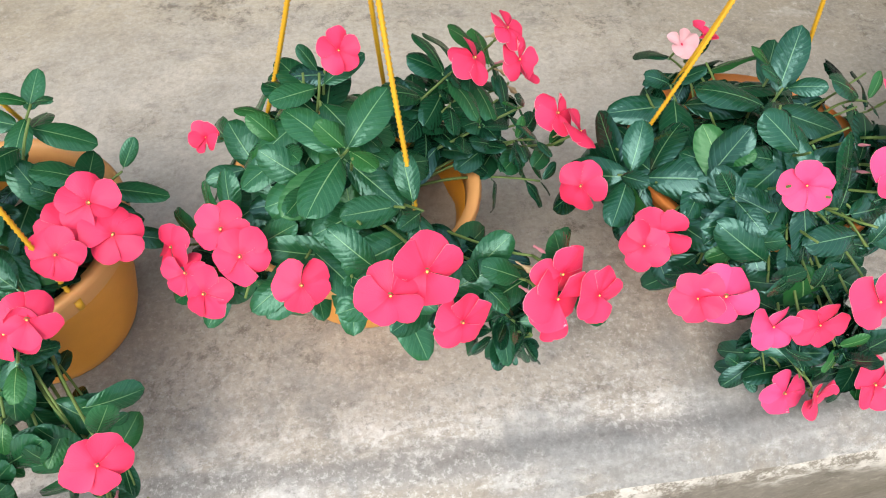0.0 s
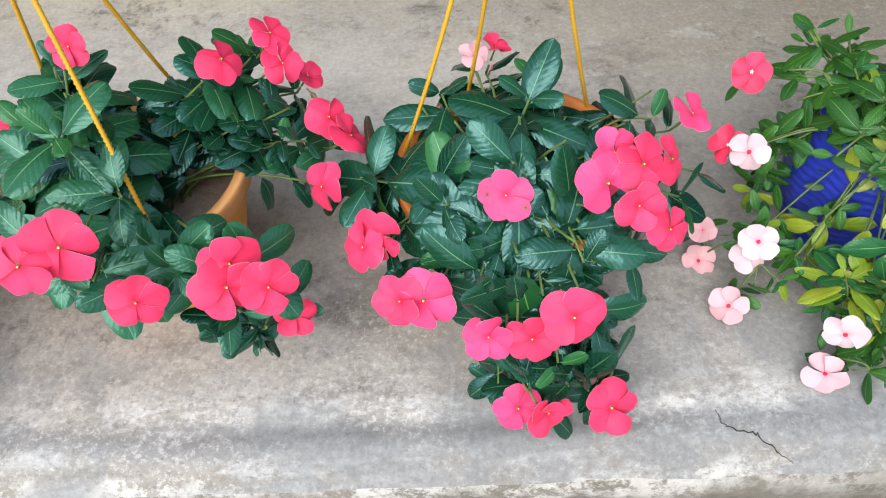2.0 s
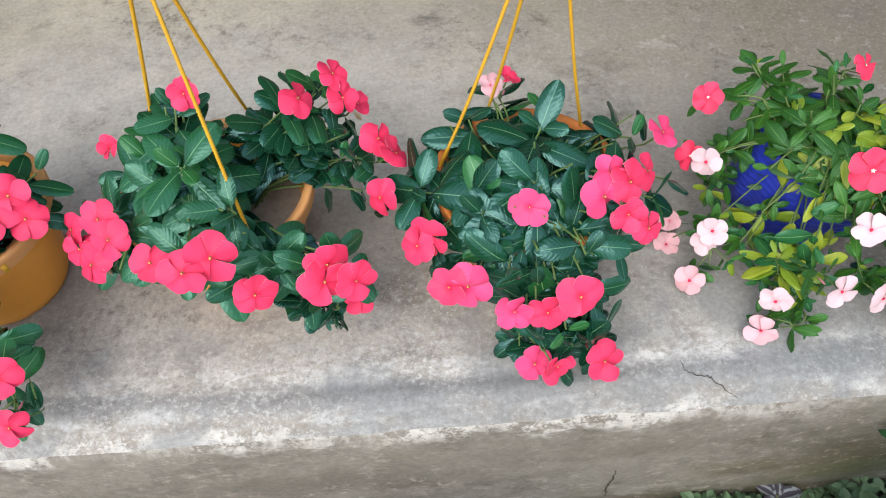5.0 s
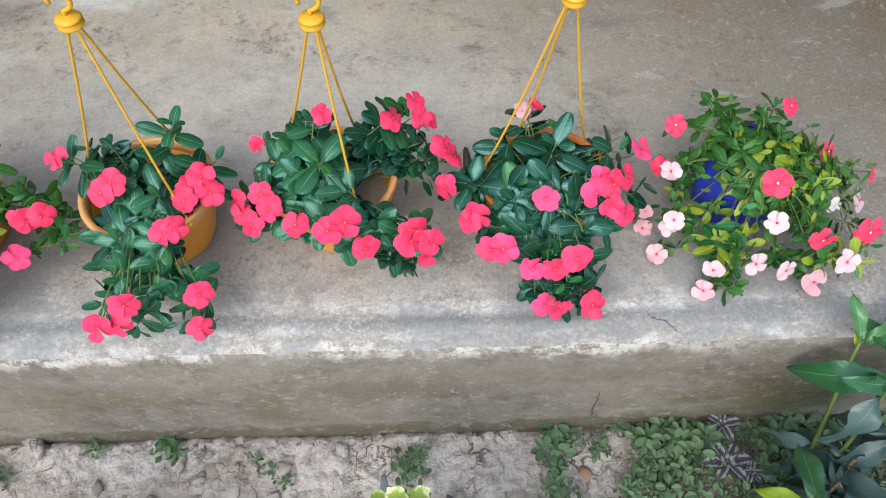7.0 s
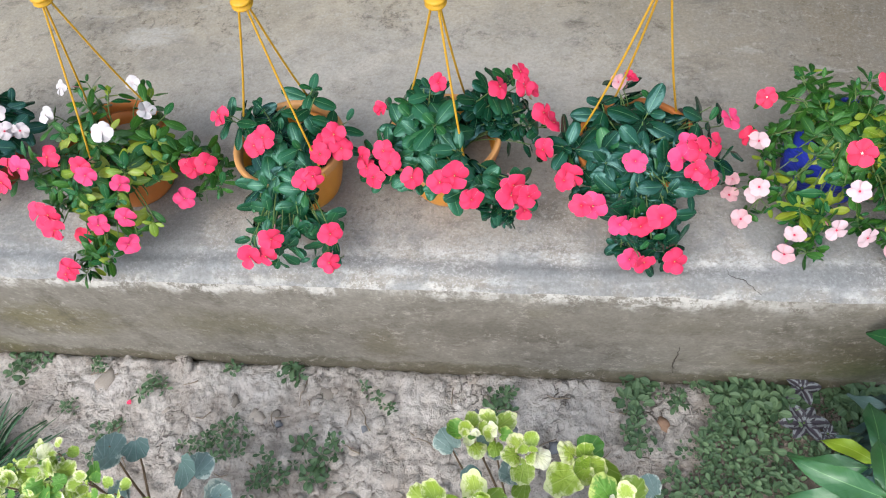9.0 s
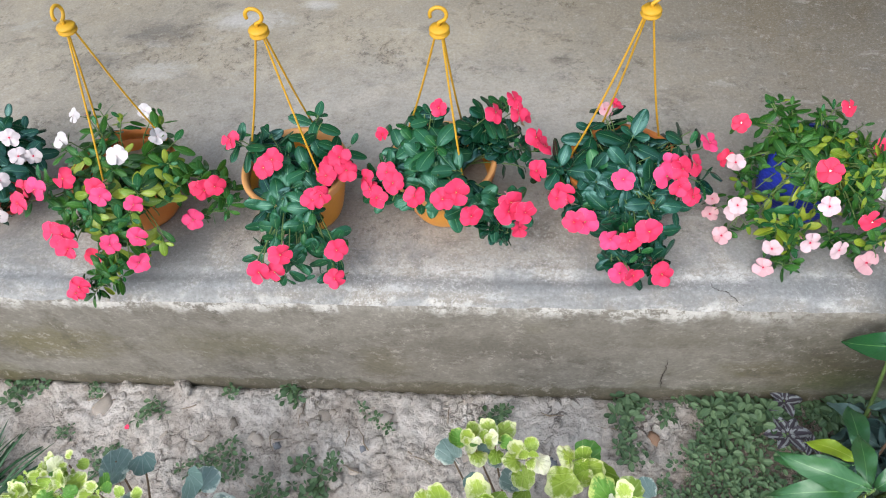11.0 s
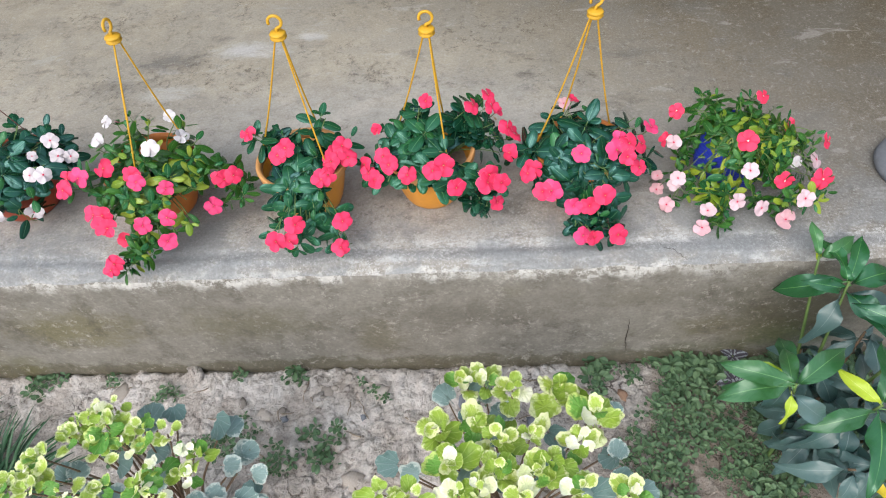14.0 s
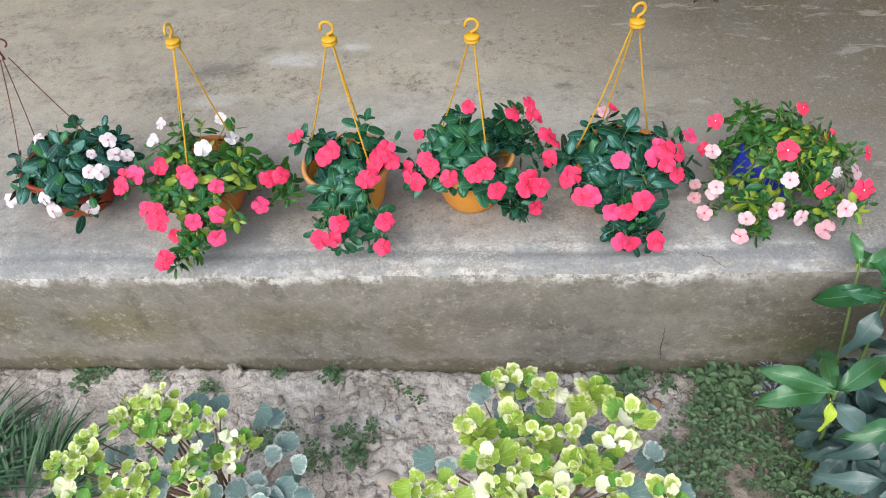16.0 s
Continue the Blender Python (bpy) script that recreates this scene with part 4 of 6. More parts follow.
def shoot(root, origin, centre, tip, pairs, size, palette, top_rosette, reach, keep_clear, inner, hollow, stems, massed, axis=None):
    """A stem from the soil to tip with crossed pairs of leaves along its upper part. Works in the plant's own space."""
    tip, start = Vector(tip) - origin, Vector(centre) - origin
    if tip.z < start.z - 0.01:
        size *= 0.78
    flat = Vector((tip.x - start.x, tip.y - start.y, 0))
    out = flat.normalized() if flat.length > 1e-4 else Vector((0, -1, 0))
    start = start + flat * min(0.45, 0.05 / max(0.05, flat.length)) + Vector((R.uniform(-0.012, 0.012), R.uniform(-0.012, 0.012), -0.006))
    climb = max(0.05, tip.z - start.z)
    a = start + Vector((0, 0, climb * 0.6 + 0.02)) + out * flat.length * 0.12
    b = tip - out * min(0.05, flat.length * 0.35) + Vector((0, 0, 0.018 if tip.z < start.z + 0.06 else -0.03)) + rnd_vec(0.008)
    pts = bezier(start, a, b, tip, 12)
    # low shoots fork from an older stem and carry leaves further down
    if stems and tip.z < start.z - 0.01:
        fork = min((p for s in stems for p in s[5:11]), key=lambda p: (p - tip).length + 0.5 * abs((p - tip).length - 0.07))
        if 0.02 < (fork - tip).length < 0.26:
            bow = out * R.uniform(0.0, 0.015) + Vector((R.uniform(-0.008, 0.008), 0, 0.010))
            pts = bezier(fork, fork.lerp(tip, 0.25) + bow, fork.lerp(tip, 0.75) + bow + rnd_vec(0.012), tip, 12)
            pairs, reach = pairs + 2, reach * 1.8
    if stems is not None:
        stems.append(pts)
    part("stem", mesh_of(tube(pts, [(0.0016 - 0.0006 * i / 12) * (0.72 if tip.z < start.z - 0.01 else 1.0) for i in range(13)], 5), "stem", M["stem"]), root)
    # leaves
    length = [0.0]
    for p, q in zip(pts, pts[1:]):
        length.append(length[-1] + (q - p).length)
    total = length[-1]
    turn = R.uniform(0, 3.14)
    crown = ((pts[-1] - pts[-3]).normalized() * 0.55 + Vector((0, -0.42, 0.78)) + out * 0.28 + rnd_vec(0.16)).normalized()
    if axis is not None:
        crown = axis
    span = min(reach, total * 0.75)
    for k in range(pairs):
        # the youngest pair stands over the tip, older pairs spread wider and lower, each turned by a quarter
        rank = k if top_rosette else k + 1
        d = total - (0.0 if k == 0 and top_rosette else span * (k + 0.15) / pairs)
        i = max(1, next((n for n in range(len(length)) if length[n] >= d), len(length) - 1))
        f = (d - length[i - 1]) / max(1e-6, length[i] - length[i - 1])
        at = pts[i - 1].lerp(pts[i], f)
        along = (pts[i] - pts[i - 1]).normalized()
        hold = (crown * max(0.0, 1 - 0.22 * rank) + along * 0.16 * rank + Vector((0, 0, 0.10 * rank))).normalized()
        side = hold.orthogonal().normalized()
        side = Matrix.Rotation(turn + k * 1.5708 + R.uniform(-0.22, 0.22), 3, hold) @ side
        s = size * (0.50, 0.82, 1.0, 1.0, 0.92, 0.86, 0.8)[min(rank, 6)] * R.uniform(0.86, 1.10)
        raise_by = (0.95, 0.42, 0.12, -0.05, -0.16, -0.2, -0.2)[min(rank, 6)]
        for sign in (1, -1):
            way = side * sign + hold * (raise_by + R.uniform(-0.14, 0.14)) + rnd_vec(0.10)
            up = hold + rnd_vec(0.20)
            key = "fresh" if (rank == 0 and R.random() < palette[1] + 0.10) or R.random() < palette[1] * 0.12 else ("yellow" if R.random() < palette[2] else palette[0])
            if key == "fresh" and palette[0] in ("mid", "fresh"):
                key = "new"
            way.normalize()
            if any((at + way * s * q - bp).dot(bf) > -0.010 and (at + way * s * q - bp).dot(bf) < 0.07 and (at + way * s * q - bp - bf * (at + way * s * q - bp).dot(bf)).length < br + 0.008
                   for bp, bf, br in keep_clear for q in (0.35, 0.7, 1.0)):
                continue
            if in_gap(at + way * s * 0.6, hollow) or in_gap(at + way * s, hollow):
                continue
            shape, m = R.choice(LEAVES[key]), frame_of(at + way.normalized() * 0.002, way, up, R.uniform(-0.18, 0.18), s)
            LEAF_PARTS[root.name] = LEAF_PARTS.get(root.name, 0) + 1
            if LEAF_PARTS[root.name] <= 300:
                part("leaf", shape, root, m)
            else:
                massed.setdefault(MASSED[key], []).append((shape, m))
    if inner is None:
        return
    for k in range(5):
        at = pts[R.randrange(4, 11)] + rnd_vec(0.006)
        a = R.uniform(0, 6.28)
        way = Vector((math.cos(a), math.sin(a), R.uniform(-0.25, 0.5)))
        s = size * R.uniform(0.65, 1.0)
        if any(-0.010 < (at + way.normalized() * s * q - bp).dot(bf) < 0.07 and (at + way.normalized() * s * q - bp).length < br + 0.03 for bp, bf, br in keep_clear for q in (0.3, 0.65, 1.0)):
            continue
        low = (at + way.normalized() * s).z + origin.z
        if low < FLOOR + 0.01 or in_gap(at + way.normalized() * s * 0.6, hollow) or in_gap(at + way.normalized() * s, hollow):
            continue
        inner.append((R.choice(LEAVES["mid" if palette[0] in ("mid", "fresh") else "dark"]), frame_of(at, way, Vector((0, -0.25, 1)) + rnd_vec(0.45), R.uniform(-0.3, 0.3), s)))


def vinca(centre, label, tips, blooms, size, palette, pairs=3, radius=0.0205, group="periwinkle plants", reach=0.08, fill=1.0, gaps=(), tops=()):
    """A periwinkle: leafy shoots to tips, and flowering shoots to blooms (x, y, z, kind[, radius, shut])."""
    R.seed(round(1000 * centre[0]) + 2000)
    origin = Vector(centre)
    root = base("periwinkle_plant", centre, label, "plant", group)
    faces, inner, stems, massed = [], [], [], {}
    hollow = [(Vector(a) - origin, Vector(b) - origin, r) for a, b, r in gaps]
    for b in blooms:
        away = Vector(b[:3]) - origin
        faces.append((Vector((away.x * 3.0, away.y * 3.0 - 0.55, 0.62)) + rnd_vec(0.24)).normalized())
    clear = [(Vector(b[:3]) - origin, f, radius * (b[4] if len(b) > 4 else 1.0)) for b, f in zip(blooms, faces)]
    # the showy crowns, which nothing overhangs
    crowns = []
    for t in tops:
        lean = Vector(t[:3]) - origin
        crowns.append((lean, Vector((lean.x * 1.6, lean.y * 1.6 - 0.42, 0.80)).normalized(), 0.72 * size * (t[3] if len(t) > 3 else 1.0)))
    for t, (at, axis, r) in zip(tops, crowns):
        shoot(root, origin, centre, t[:3], 4, size * (t[3] if len(t) > 3 else 1.0), palette, True, 0.036, clear, None, hollow, stems, massed, axis)
    clear = clear + crowns
    for t in tips:
        shoot(root, origin, centre, t[:3], pairs, size * (t[4] if len(t) > 4 else 1.0), t[3] if len(t) > 3 else palette, True, reach, clear, inner if R.random() < fill else None, hollow, stems, massed)
    for b, face in zip(blooms, faces):
        at = Vector(b[:3])
        r = 0.97 * radius * (b[4] if len(b) > 4 else 1.0)
        shut = b[5] if len(b) > 5 else 0.0
        under = at - face * 0.030
        shoot(root, origin, centre, under, 2, size * 0.85, palette, False, 0.045, clear, inner if R.random() < fill else None, hollow, stems, massed)
        part("stem", mesh_of(tube([under - origin, at - origin - face * 0.02], 0.0012, 5), "stem", M["stem"]), root)
        flower(root, at - origin, face, b[3], r, shut)
        if R.random() < 0.16:
            part("withered_flower", DRIED, root, frame_of(under - origin + rnd_vec(0.012), face.orthogonal(), face + rnd_vec(0.8) - Vector((0, 0, 0.7)), 0, 0.011), "shrivelled tan flower")
        if R.random() < 0.3:
            side = face.orthogonal().normalized() * R.choice((-1, 1))
            part("bud", BUD, root, frame_of(under - origin + side * 0.006, face.orthogonal(), face + side * 0.5, 0, 0.011), "unopened pale pink bud")
    foliage = part("foliage", joined_leaves("foliage", inner, M["leaf_inner_mid" if palette[0] == "mid" else "leaf_shaded"]), root, None, "dense inner leaves")
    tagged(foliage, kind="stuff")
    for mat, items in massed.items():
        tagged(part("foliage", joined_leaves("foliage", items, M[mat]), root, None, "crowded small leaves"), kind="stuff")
    return root


YELLOWING = ("fresh", 0.5, 0.75)
C, O, D, W, B, S, K = "coral", "rose", "red", "white", "blush", "blushpink", "milk"

vinca((-1.02, 0.24, 0.492), "leafy periwinkle with white crimson-eyed flowers in the brick-red pot",
      [(-0.93, 0.12, 0.60), (-0.97, 0.29, 0.60), (-1.04, 0.25, 0.59), (-0.89, 0.21, 0.60), (-1.03, 0.16, 0.58), (-0.98, 0.11, 0.56), (-1.09, 0.18, 0.56), (-0.93, 0.17, 0.61),
       (-0.85, 0.15, 0.60), (-1.02, 0.11, 0.54), (-0.90, 0.12, 0.53), (-1.09, 0.15, 0.52), (-1.00, 0.13, 0.50), (-0.96, 0.12, 0.48), (-0.94, 0.13, 0.45), (-0.88, 0.28, 0.57),
       (-0.92, 0.30, 0.58), (-1.04, 0.31, 0.59), (-0.98, 0.22, 0.60), (-1.12, 0.24, 0.55)],
      [(-1.05, 0.24, 0.60, K, 0.95), (-0.87, 0.23, 0.60, K), (-0.89, 0.18, 0.60, K, 0.6), (-0.85, 0.20, 0.58, K), (-0.83, 0.21, 0.57, K, 0.9), (-0.88, 0.13, 0.59, K, 0.9), (-0.85, 0.13, 0.59, K),
       (-1.15, 0.16, 0.48, K), (-1.02, 0.12, 0.52, K, 0.9), (-1.01, 0.11, 0.49, K, 1.15), (-0.94, 0.14, 0.47, K, 1.1)], 0.058, ("dark", 0.3, 0.0), 4, 0.0182, tops=[(-1.00, 0.17, 0.60, 1.15), (-1.00, 0.32, 0.575), (-0.885, 0.245, 0.595, 0.8)])

vinca((-0.67, 0.215, 0.492), "straggling periwinkle with rose-pink and white flowers and yellowing leaves",
      [(-0.71, 0.30, 0.60), (-0.66, 0.28, 0.60), (-0.59, 0.30, 0.58), (-0.55, 0.25, 0.57), (-0.58, 0.22, 0.58), (-0.62, 0.15, 0.60), (-0.68, 0.16, 0.60), (-0.77, 0.22, 0.58),
       (-0.57, 0.11, 0.58), (-0.54, 0.18, 0.58), (-0.50, 0.17, 0.56), (-0.46, 0.19, 0.53), (-0.44, 0.18, 0.50), (-0.46, 0.15, 0.47), (-0.66, 0.07, 0.58), (-0.58, 0.07, 0.57),
       (-0.63, 0.04, 0.56), (-0.54, 0.08, 0.55), (-0.54, 0.06, 0.52), (-0.62, 0.01, 0.50), (-0.66, -0.01, 0.49), (-0.64, -0.01, 0.46), (-0.69, -0.02, 0.43), (-0.70, 0.07, 0.58), (-0.56, 0.01, 0.49), (-0.64, 0.02, 0.50), (-0.62, 0.03, 0.52), (-0.66, 0.00, 0.47), (-0.60, 0.02, 0.50), (-0.67, 0.00, 0.45), (-0.65, 0.05, 0.54), (-0.74, 0.10, 0.57), (-0.70, 0.10, 0.57), (-0.52, 0.15, 0.55), (-0.60, 0.06, 0.55), (-0.57, 0.05, 0.53), (-0.62, 0.00, 0.47)] + [p + (YELLOWING, 0.95) for p in ((-0.653, 0.079, 0.6), (-0.644, 0.052, 0.58), (-0.557, 0.089, 0.598), (-0.522, 0.105, 0.556), (-0.538, 0.049, 0.51), (-0.603, 0.053, 0.56), (-0.574, 0.053, 0.572), (-0.538, 0.153, 0.554), (-0.544, 0.181, 0.575), (-0.619, 0.01, 0.495), (-0.641, 0.13, 0.6))],
      [(-0.773, 0.30, 0.59, W, 0.78), (-0.753, 0.212, 0.61, W, 0.78), (-0.622, 0.304, 0.596, W, 0.74), (-0.586, 0.25, 0.58, W, 0.82), (-0.607, 0.152, 0.631, W, 0.9),
       (-0.693, 0.103, 0.625, C), (-0.636, 0.092, 0.613, C), (-0.625, 0.080, 0.605, O, 0.9), (-0.768, 0.059, 0.61, C), (-0.741, 0.083, 0.619, O, 1.05), (-0.775, 0.095, 0.607, C, 0.85),
       (-0.565, 0.07, 0.593, O, 0.85), (-0.476, 0.145, 0.542, C), (-0.455, 0.15, 0.548, C), (-0.490, 0.15, 0.54, C, 0.85), (-0.508, 0.114, 0.493, O), (-0.574, 0.039, 0.54, O, 1.0),
       (-0.629, 0.031, 0.526, O, 0.95), (-0.712, 0.026, 0.57, C), (-0.690, 0.02, 0.572, C), (-0.700, 0.008, 0.553, C), (-0.680, 0.0, 0.556, C), (-0.692, 0.044, 0.471, D, 0.85, 0.5),
       (-0.581, 0.012, 0.496, O), (-0.691, -0.03, 0.478, C), (-0.702, -0.036, 0.465, C, 0.85)], 0.041, ("mid", 0.55, 0.12), 5, reach=0.050, fill=0.85, tops=[(-0.702, 0.257, 0.60), (-0.702, 0.171, 0.61), (-0.586, 0.269, 0.59), (-0.655, 0.170, 0.61), (-0.573, 0.253, 0.58), (-0.632, 0.150, 0.60)], gaps=[((-0.665, 0.285, 0.53), (-0.60, 0.10, 0.74), 0.030), ((-0.612, 0.14, 0.46), (-0.548, 0.08, 0.54), 0.032)])

vinca((-0.318, 0.21, 0.492), "periwinkle with coral flowers trailing forward over the ochre pot",
      [(-0.36, 0.25, 0.58), (-0.25, 0.24, 0.62), (-0.20, 0.22, 0.58), (-0.31, 0.19, 0.59), (-0.26, 0.14, 0.60), (-0.29, 0.12, 0.58), (-0.31, 0.10, 0.57), (-0.35, 0.10, 0.52),
       (-0.31, 0.08, 0.52), (-0.25, 0.10, 0.52), (-0.29, 0.05, 0.50), (-0.24, 0.06, 0.51), (-0.23, 0.00, 0.45), (-0.37, 0.04, 0.47), (-0.29, 0.04, 0.48),
       (-0.35, 0.07, 0.50), (-0.27, 0.06, 0.53), (-0.30, 0.04, 0.51), (-0.34, 0.03, 0.48), (-0.28, 0.02, 0.49), (-0.25, 0.04, 0.50), (-0.22, 0.03, 0.48), (-0.31, 0.00, 0.47), (-0.33, 0.06, 0.52), (-0.20, 0.02, 0.46), (-0.40, 0.26, 0.57), (-0.23, 0.19, 0.58), (-0.21, 0.03, 0.46), (-0.26, 0.02, 0.45)],
      [(-0.413, 0.20, 0.62, C, 0.9), (-0.345, 0.150, 0.60, C), (-0.328, 0.158, 0.612, C), (-0.215, 0.186, 0.587, C, 1.05), (-0.204, 0.171, 0.568, C, 1.05), (-0.232, 0.173, 0.578, C, 0.9), (-0.238, 0.155, 0.572, C, 0.95),
       (-0.247, 0.086, 0.588, C), (-0.232, 0.09, 0.594, C, 0.9), (-0.295, -0.006, 0.552, C, 1.05), (-0.338, -0.023, 0.523, C, 1.05), (-0.311, -0.021, 0.521, C, 0.9), (-0.206, 0.02, 0.53, C),
       (-0.216, -0.006, 0.479, C, 0.95)], 0.050, ("green", 0.3, 0.0), 4, fill=0.8, tops=[(-0.267, 0.280, 0.60, 0.9), (-0.415, 0.215, 0.60, 0.9), (-0.325, 0.095, 0.555), (-0.252, 0.082, 0.56), (-0.325, 0.055, 0.52, 0.9), (-0.222, 0.012, 0.455, 1.05)],
      gaps=[((-0.228, 0.145, 0.500), (-0.167, 0.062, 0.63), 0.034), ((-0.215, 0.085, 0.41), (-0.150, 0.0, 0.53), 0.028), ((-0.240, 0.145, 0.460), (-0.205, 0.016, 0.600), 0.022)])

vinca((-0.060, 0.225, 0.492), "bushy periwinkle with coral flowers in the ochre pot",
      [p + (("dark", 0.15, 0.0), 0.68) for p in ((0.06, 0.26, 0.59), (0.07, 0.24, 0.57), (0.10, 0.24, 0.55), (0.12, 0.25, 0.54), (0.11, 0.26, 0.57), (0.08, 0.29, 0.60), (0.06, 0.28, 0.59), (0.09, 0.27, 0.57), (0.05, 0.25, 0.56), (0.12, 0.22, 0.52))] +
      [(-0.03, 0.16, 0.63), (-0.06, 0.25, 0.63), (0.00, 0.14, 0.60), (0.02, 0.12, 0.59),
       (-0.09, 0.17, 0.57), (-0.11, 0.22, 0.57), (0.045, 0.10, 0.56), (0.075, 0.10, 0.50), (0.06, 0.105, 0.47, ("dark", 0.2, 0.0), 0.65), (0.09, 0.105, 0.47, ("dark", 0.2, 0.0), 0.65), (0.075, 0.10, 0.46, ("dark", 0.2, 0.0), 0.6), (-0.04, 0.11, 0.57), (-0.005, 0.085, 0.57),
       (-0.12, 0.13, 0.53), (-0.05, 0.23, 0.62), (-0.03, 0.20, 0.60), (-0.06, 0.17, 0.60), (-0.09, 0.26, 0.58),
       (-0.03, 0.13, 0.60), (-0.07, 0.13, 0.57), (-0.08, 0.21, 0.60)],
      [(-0.032, 0.238, 0.655, C, 0.75), (-0.152, 0.28, 0.55, C, 0.7, 0.4), (-0.173, 0.175, 0.542, C, 0.85), (-0.163, 0.155, 0.535, C, 0.9), (-0.150, 0.138, 0.530, C), (-0.126, 0.156, 0.579, C),
       (-0.113, 0.133, 0.576, C), (-0.074, 0.111, 0.566, C), (-0.016, 0.056, 0.626, C), (0.006, 0.068, 0.628, C, 1.15), (0.028, 0.067, 0.567, C), (0.067, 0.261, 0.621, C), (0.10, 0.298, 0.618, C, 0.85),
       (0.108, 0.282, 0.599, C, 0.85), (0.120, 0.306, 0.567, C, 0.8), (0.141, 0.262, 0.556, C), (0.159, 0.25, 0.544, C), (0.091, 0.073, 0.572, C, 1.15), (0.095, 0.083, 0.585, C, 1.05), (0.119, 0.073, 0.570, C), (0.112, 0.112, 0.474, C, 0.9)],
      0.057, ("green", 0.30, 0.0), 4, 0.0205, reach=0.055, fill=0.7, tops=[(-0.033, 0.170, 0.628), (-0.048, 0.243, 0.634, 0.85), (0.012, 0.137, 0.598, 0.9)], gaps=[((0.032, 0.205, 0.53), (0.062, 0.03, 0.72), 0.027), ((-0.045, 0.135, 0.435), (-0.035, 0.03, 0.52), 0.030), ((0.024, 0.221, 0.52), (0.113, 0.12, 0.624), 0.026), ((0.060, 0.208, 0.51), (0.14, 0.108, 0.62), 0.026)])

FILL = [(0.28, 0.115, 0.545), (0.32, 0.11, 0.54), (0.25, 0.12, 0.54), (0.35, 0.125, 0.54), (0.30, 0.10, 0.53), (0.265, 0.11, 0.525), (0.335, 0.105, 0.525), (0.27, 0.13, 0.59), (0.31, 0.12, 0.57), (0.24, 0.14, 0.57), (0.33, 0.17, 0.60), (0.29, 0.15, 0.60), (0.32, 0.07, 0.50), (0.28, 0.06, 0.48), (0.31, 0.09, 0.52), (0.25, 0.22, 0.58), (0.37, 0.18, 0.57), (0.33, 0.05, 0.45), (0.30, 0.045, 0.45), (0.345, 0.045, 0.45), (0.275, 0.055, 0.45), (0.32, 0.055, 0.48), (0.29, 0.07, 0.50)]
vinca((0.295, 0.215, 0.492), "dense periwinkle with coral and rose flowers trailing to the plinth edge",
      [(0.30, 0.21, 0.59), (0.32, 0.26, 0.58), (0.27, 0.28, 0.58), (0.22, 0.27, 0.56), (0.24, 0.18, 0.57), (0.20, 0.18, 0.55), (0.21, 0.15, 0.54), (0.30, 0.16, 0.58),
       (0.29, 0.10, 0.56), (0.33, 0.10, 0.57), (0.35, 0.13, 0.57), (0.35, 0.11, 0.53), (0.38, 0.12, 0.52), (0.42, 0.27, 0.56), (0.39, 0.23, 0.56), (0.44, 0.20, 0.50), (0.45, 0.21, 0.52),
       (0.26, 0.09, 0.53), (0.29, 0.08, 0.53), (0.34, 0.08, 0.52), (0.35, 0.08, 0.49), (0.27, 0.07, 0.43), (0.30, 0.05, 0.46), (0.34, 0.06, 0.46), (0.37, 0.07, 0.44), (0.32, 0.04, 0.42),
       (0.18, 0.22, 0.55), (0.34, 0.23, 0.57), (0.26, 0.12, 0.56)] + FILL,
      [(0.141, 0.185, 0.549, C), (0.188, 0.132, 0.548, C, 1.05), (0.176, 0.128, 0.540, C, 0.95), (0.222, 0.080, 0.535, O, 1.15), (0.204, 0.084, 0.53, C, 1.0), (0.284, 0.131, 0.587, O, 0.95), (0.356, 0.136, 0.589, O, 1.1),
       (0.382, 0.147, 0.595, C, 1.05), (0.362, 0.155, 0.600, O, 0.95), (0.373, 0.113, 0.590, C, 0.85, 0.45), (0.426, 0.204, 0.542, C), (0.456, 0.258, 0.542, O), (0.406, 0.126, 0.547, C, 0.9),
       (0.268, 0.069, 0.499, O), (0.300, 0.063, 0.504, C), (0.327, 0.059, 0.537, C, 1.15), (0.362, 0.034, 0.443, C, 1.1), (0.290, 0.039, 0.438, O), (0.313, 0.033, 0.440, C, 0.95, 0.4), (0.27, 0.325, 0.565, S, 0.7, 0.6), (0.29, 0.33, 0.57, C, 0.7, 0.5)],
      0.058, ("dark", 0.2, 0.0), 5, 0.0205, reach=0.065, fill=1.0, tops=[(0.309, 0.227, 0.592, 1.15), (0.240, 0.272, 0.566, 1.05), (0.297, 0.120, 0.585), (0.340, 0.104, 0.540), (0.172, 0.190, 0.552, 0.95), (0.418, 0.250, 0.545)], gaps=[((0.20, 0.03, 0.41), (0.21, 0.045, 0.50), 0.055), ((0.43, 0.06, 0.41), (0.45, 0.10, 0.50), 0.05), ((0.353, 0.293, 0.538), (0.36, 0.189, 0.625), 0.017)])

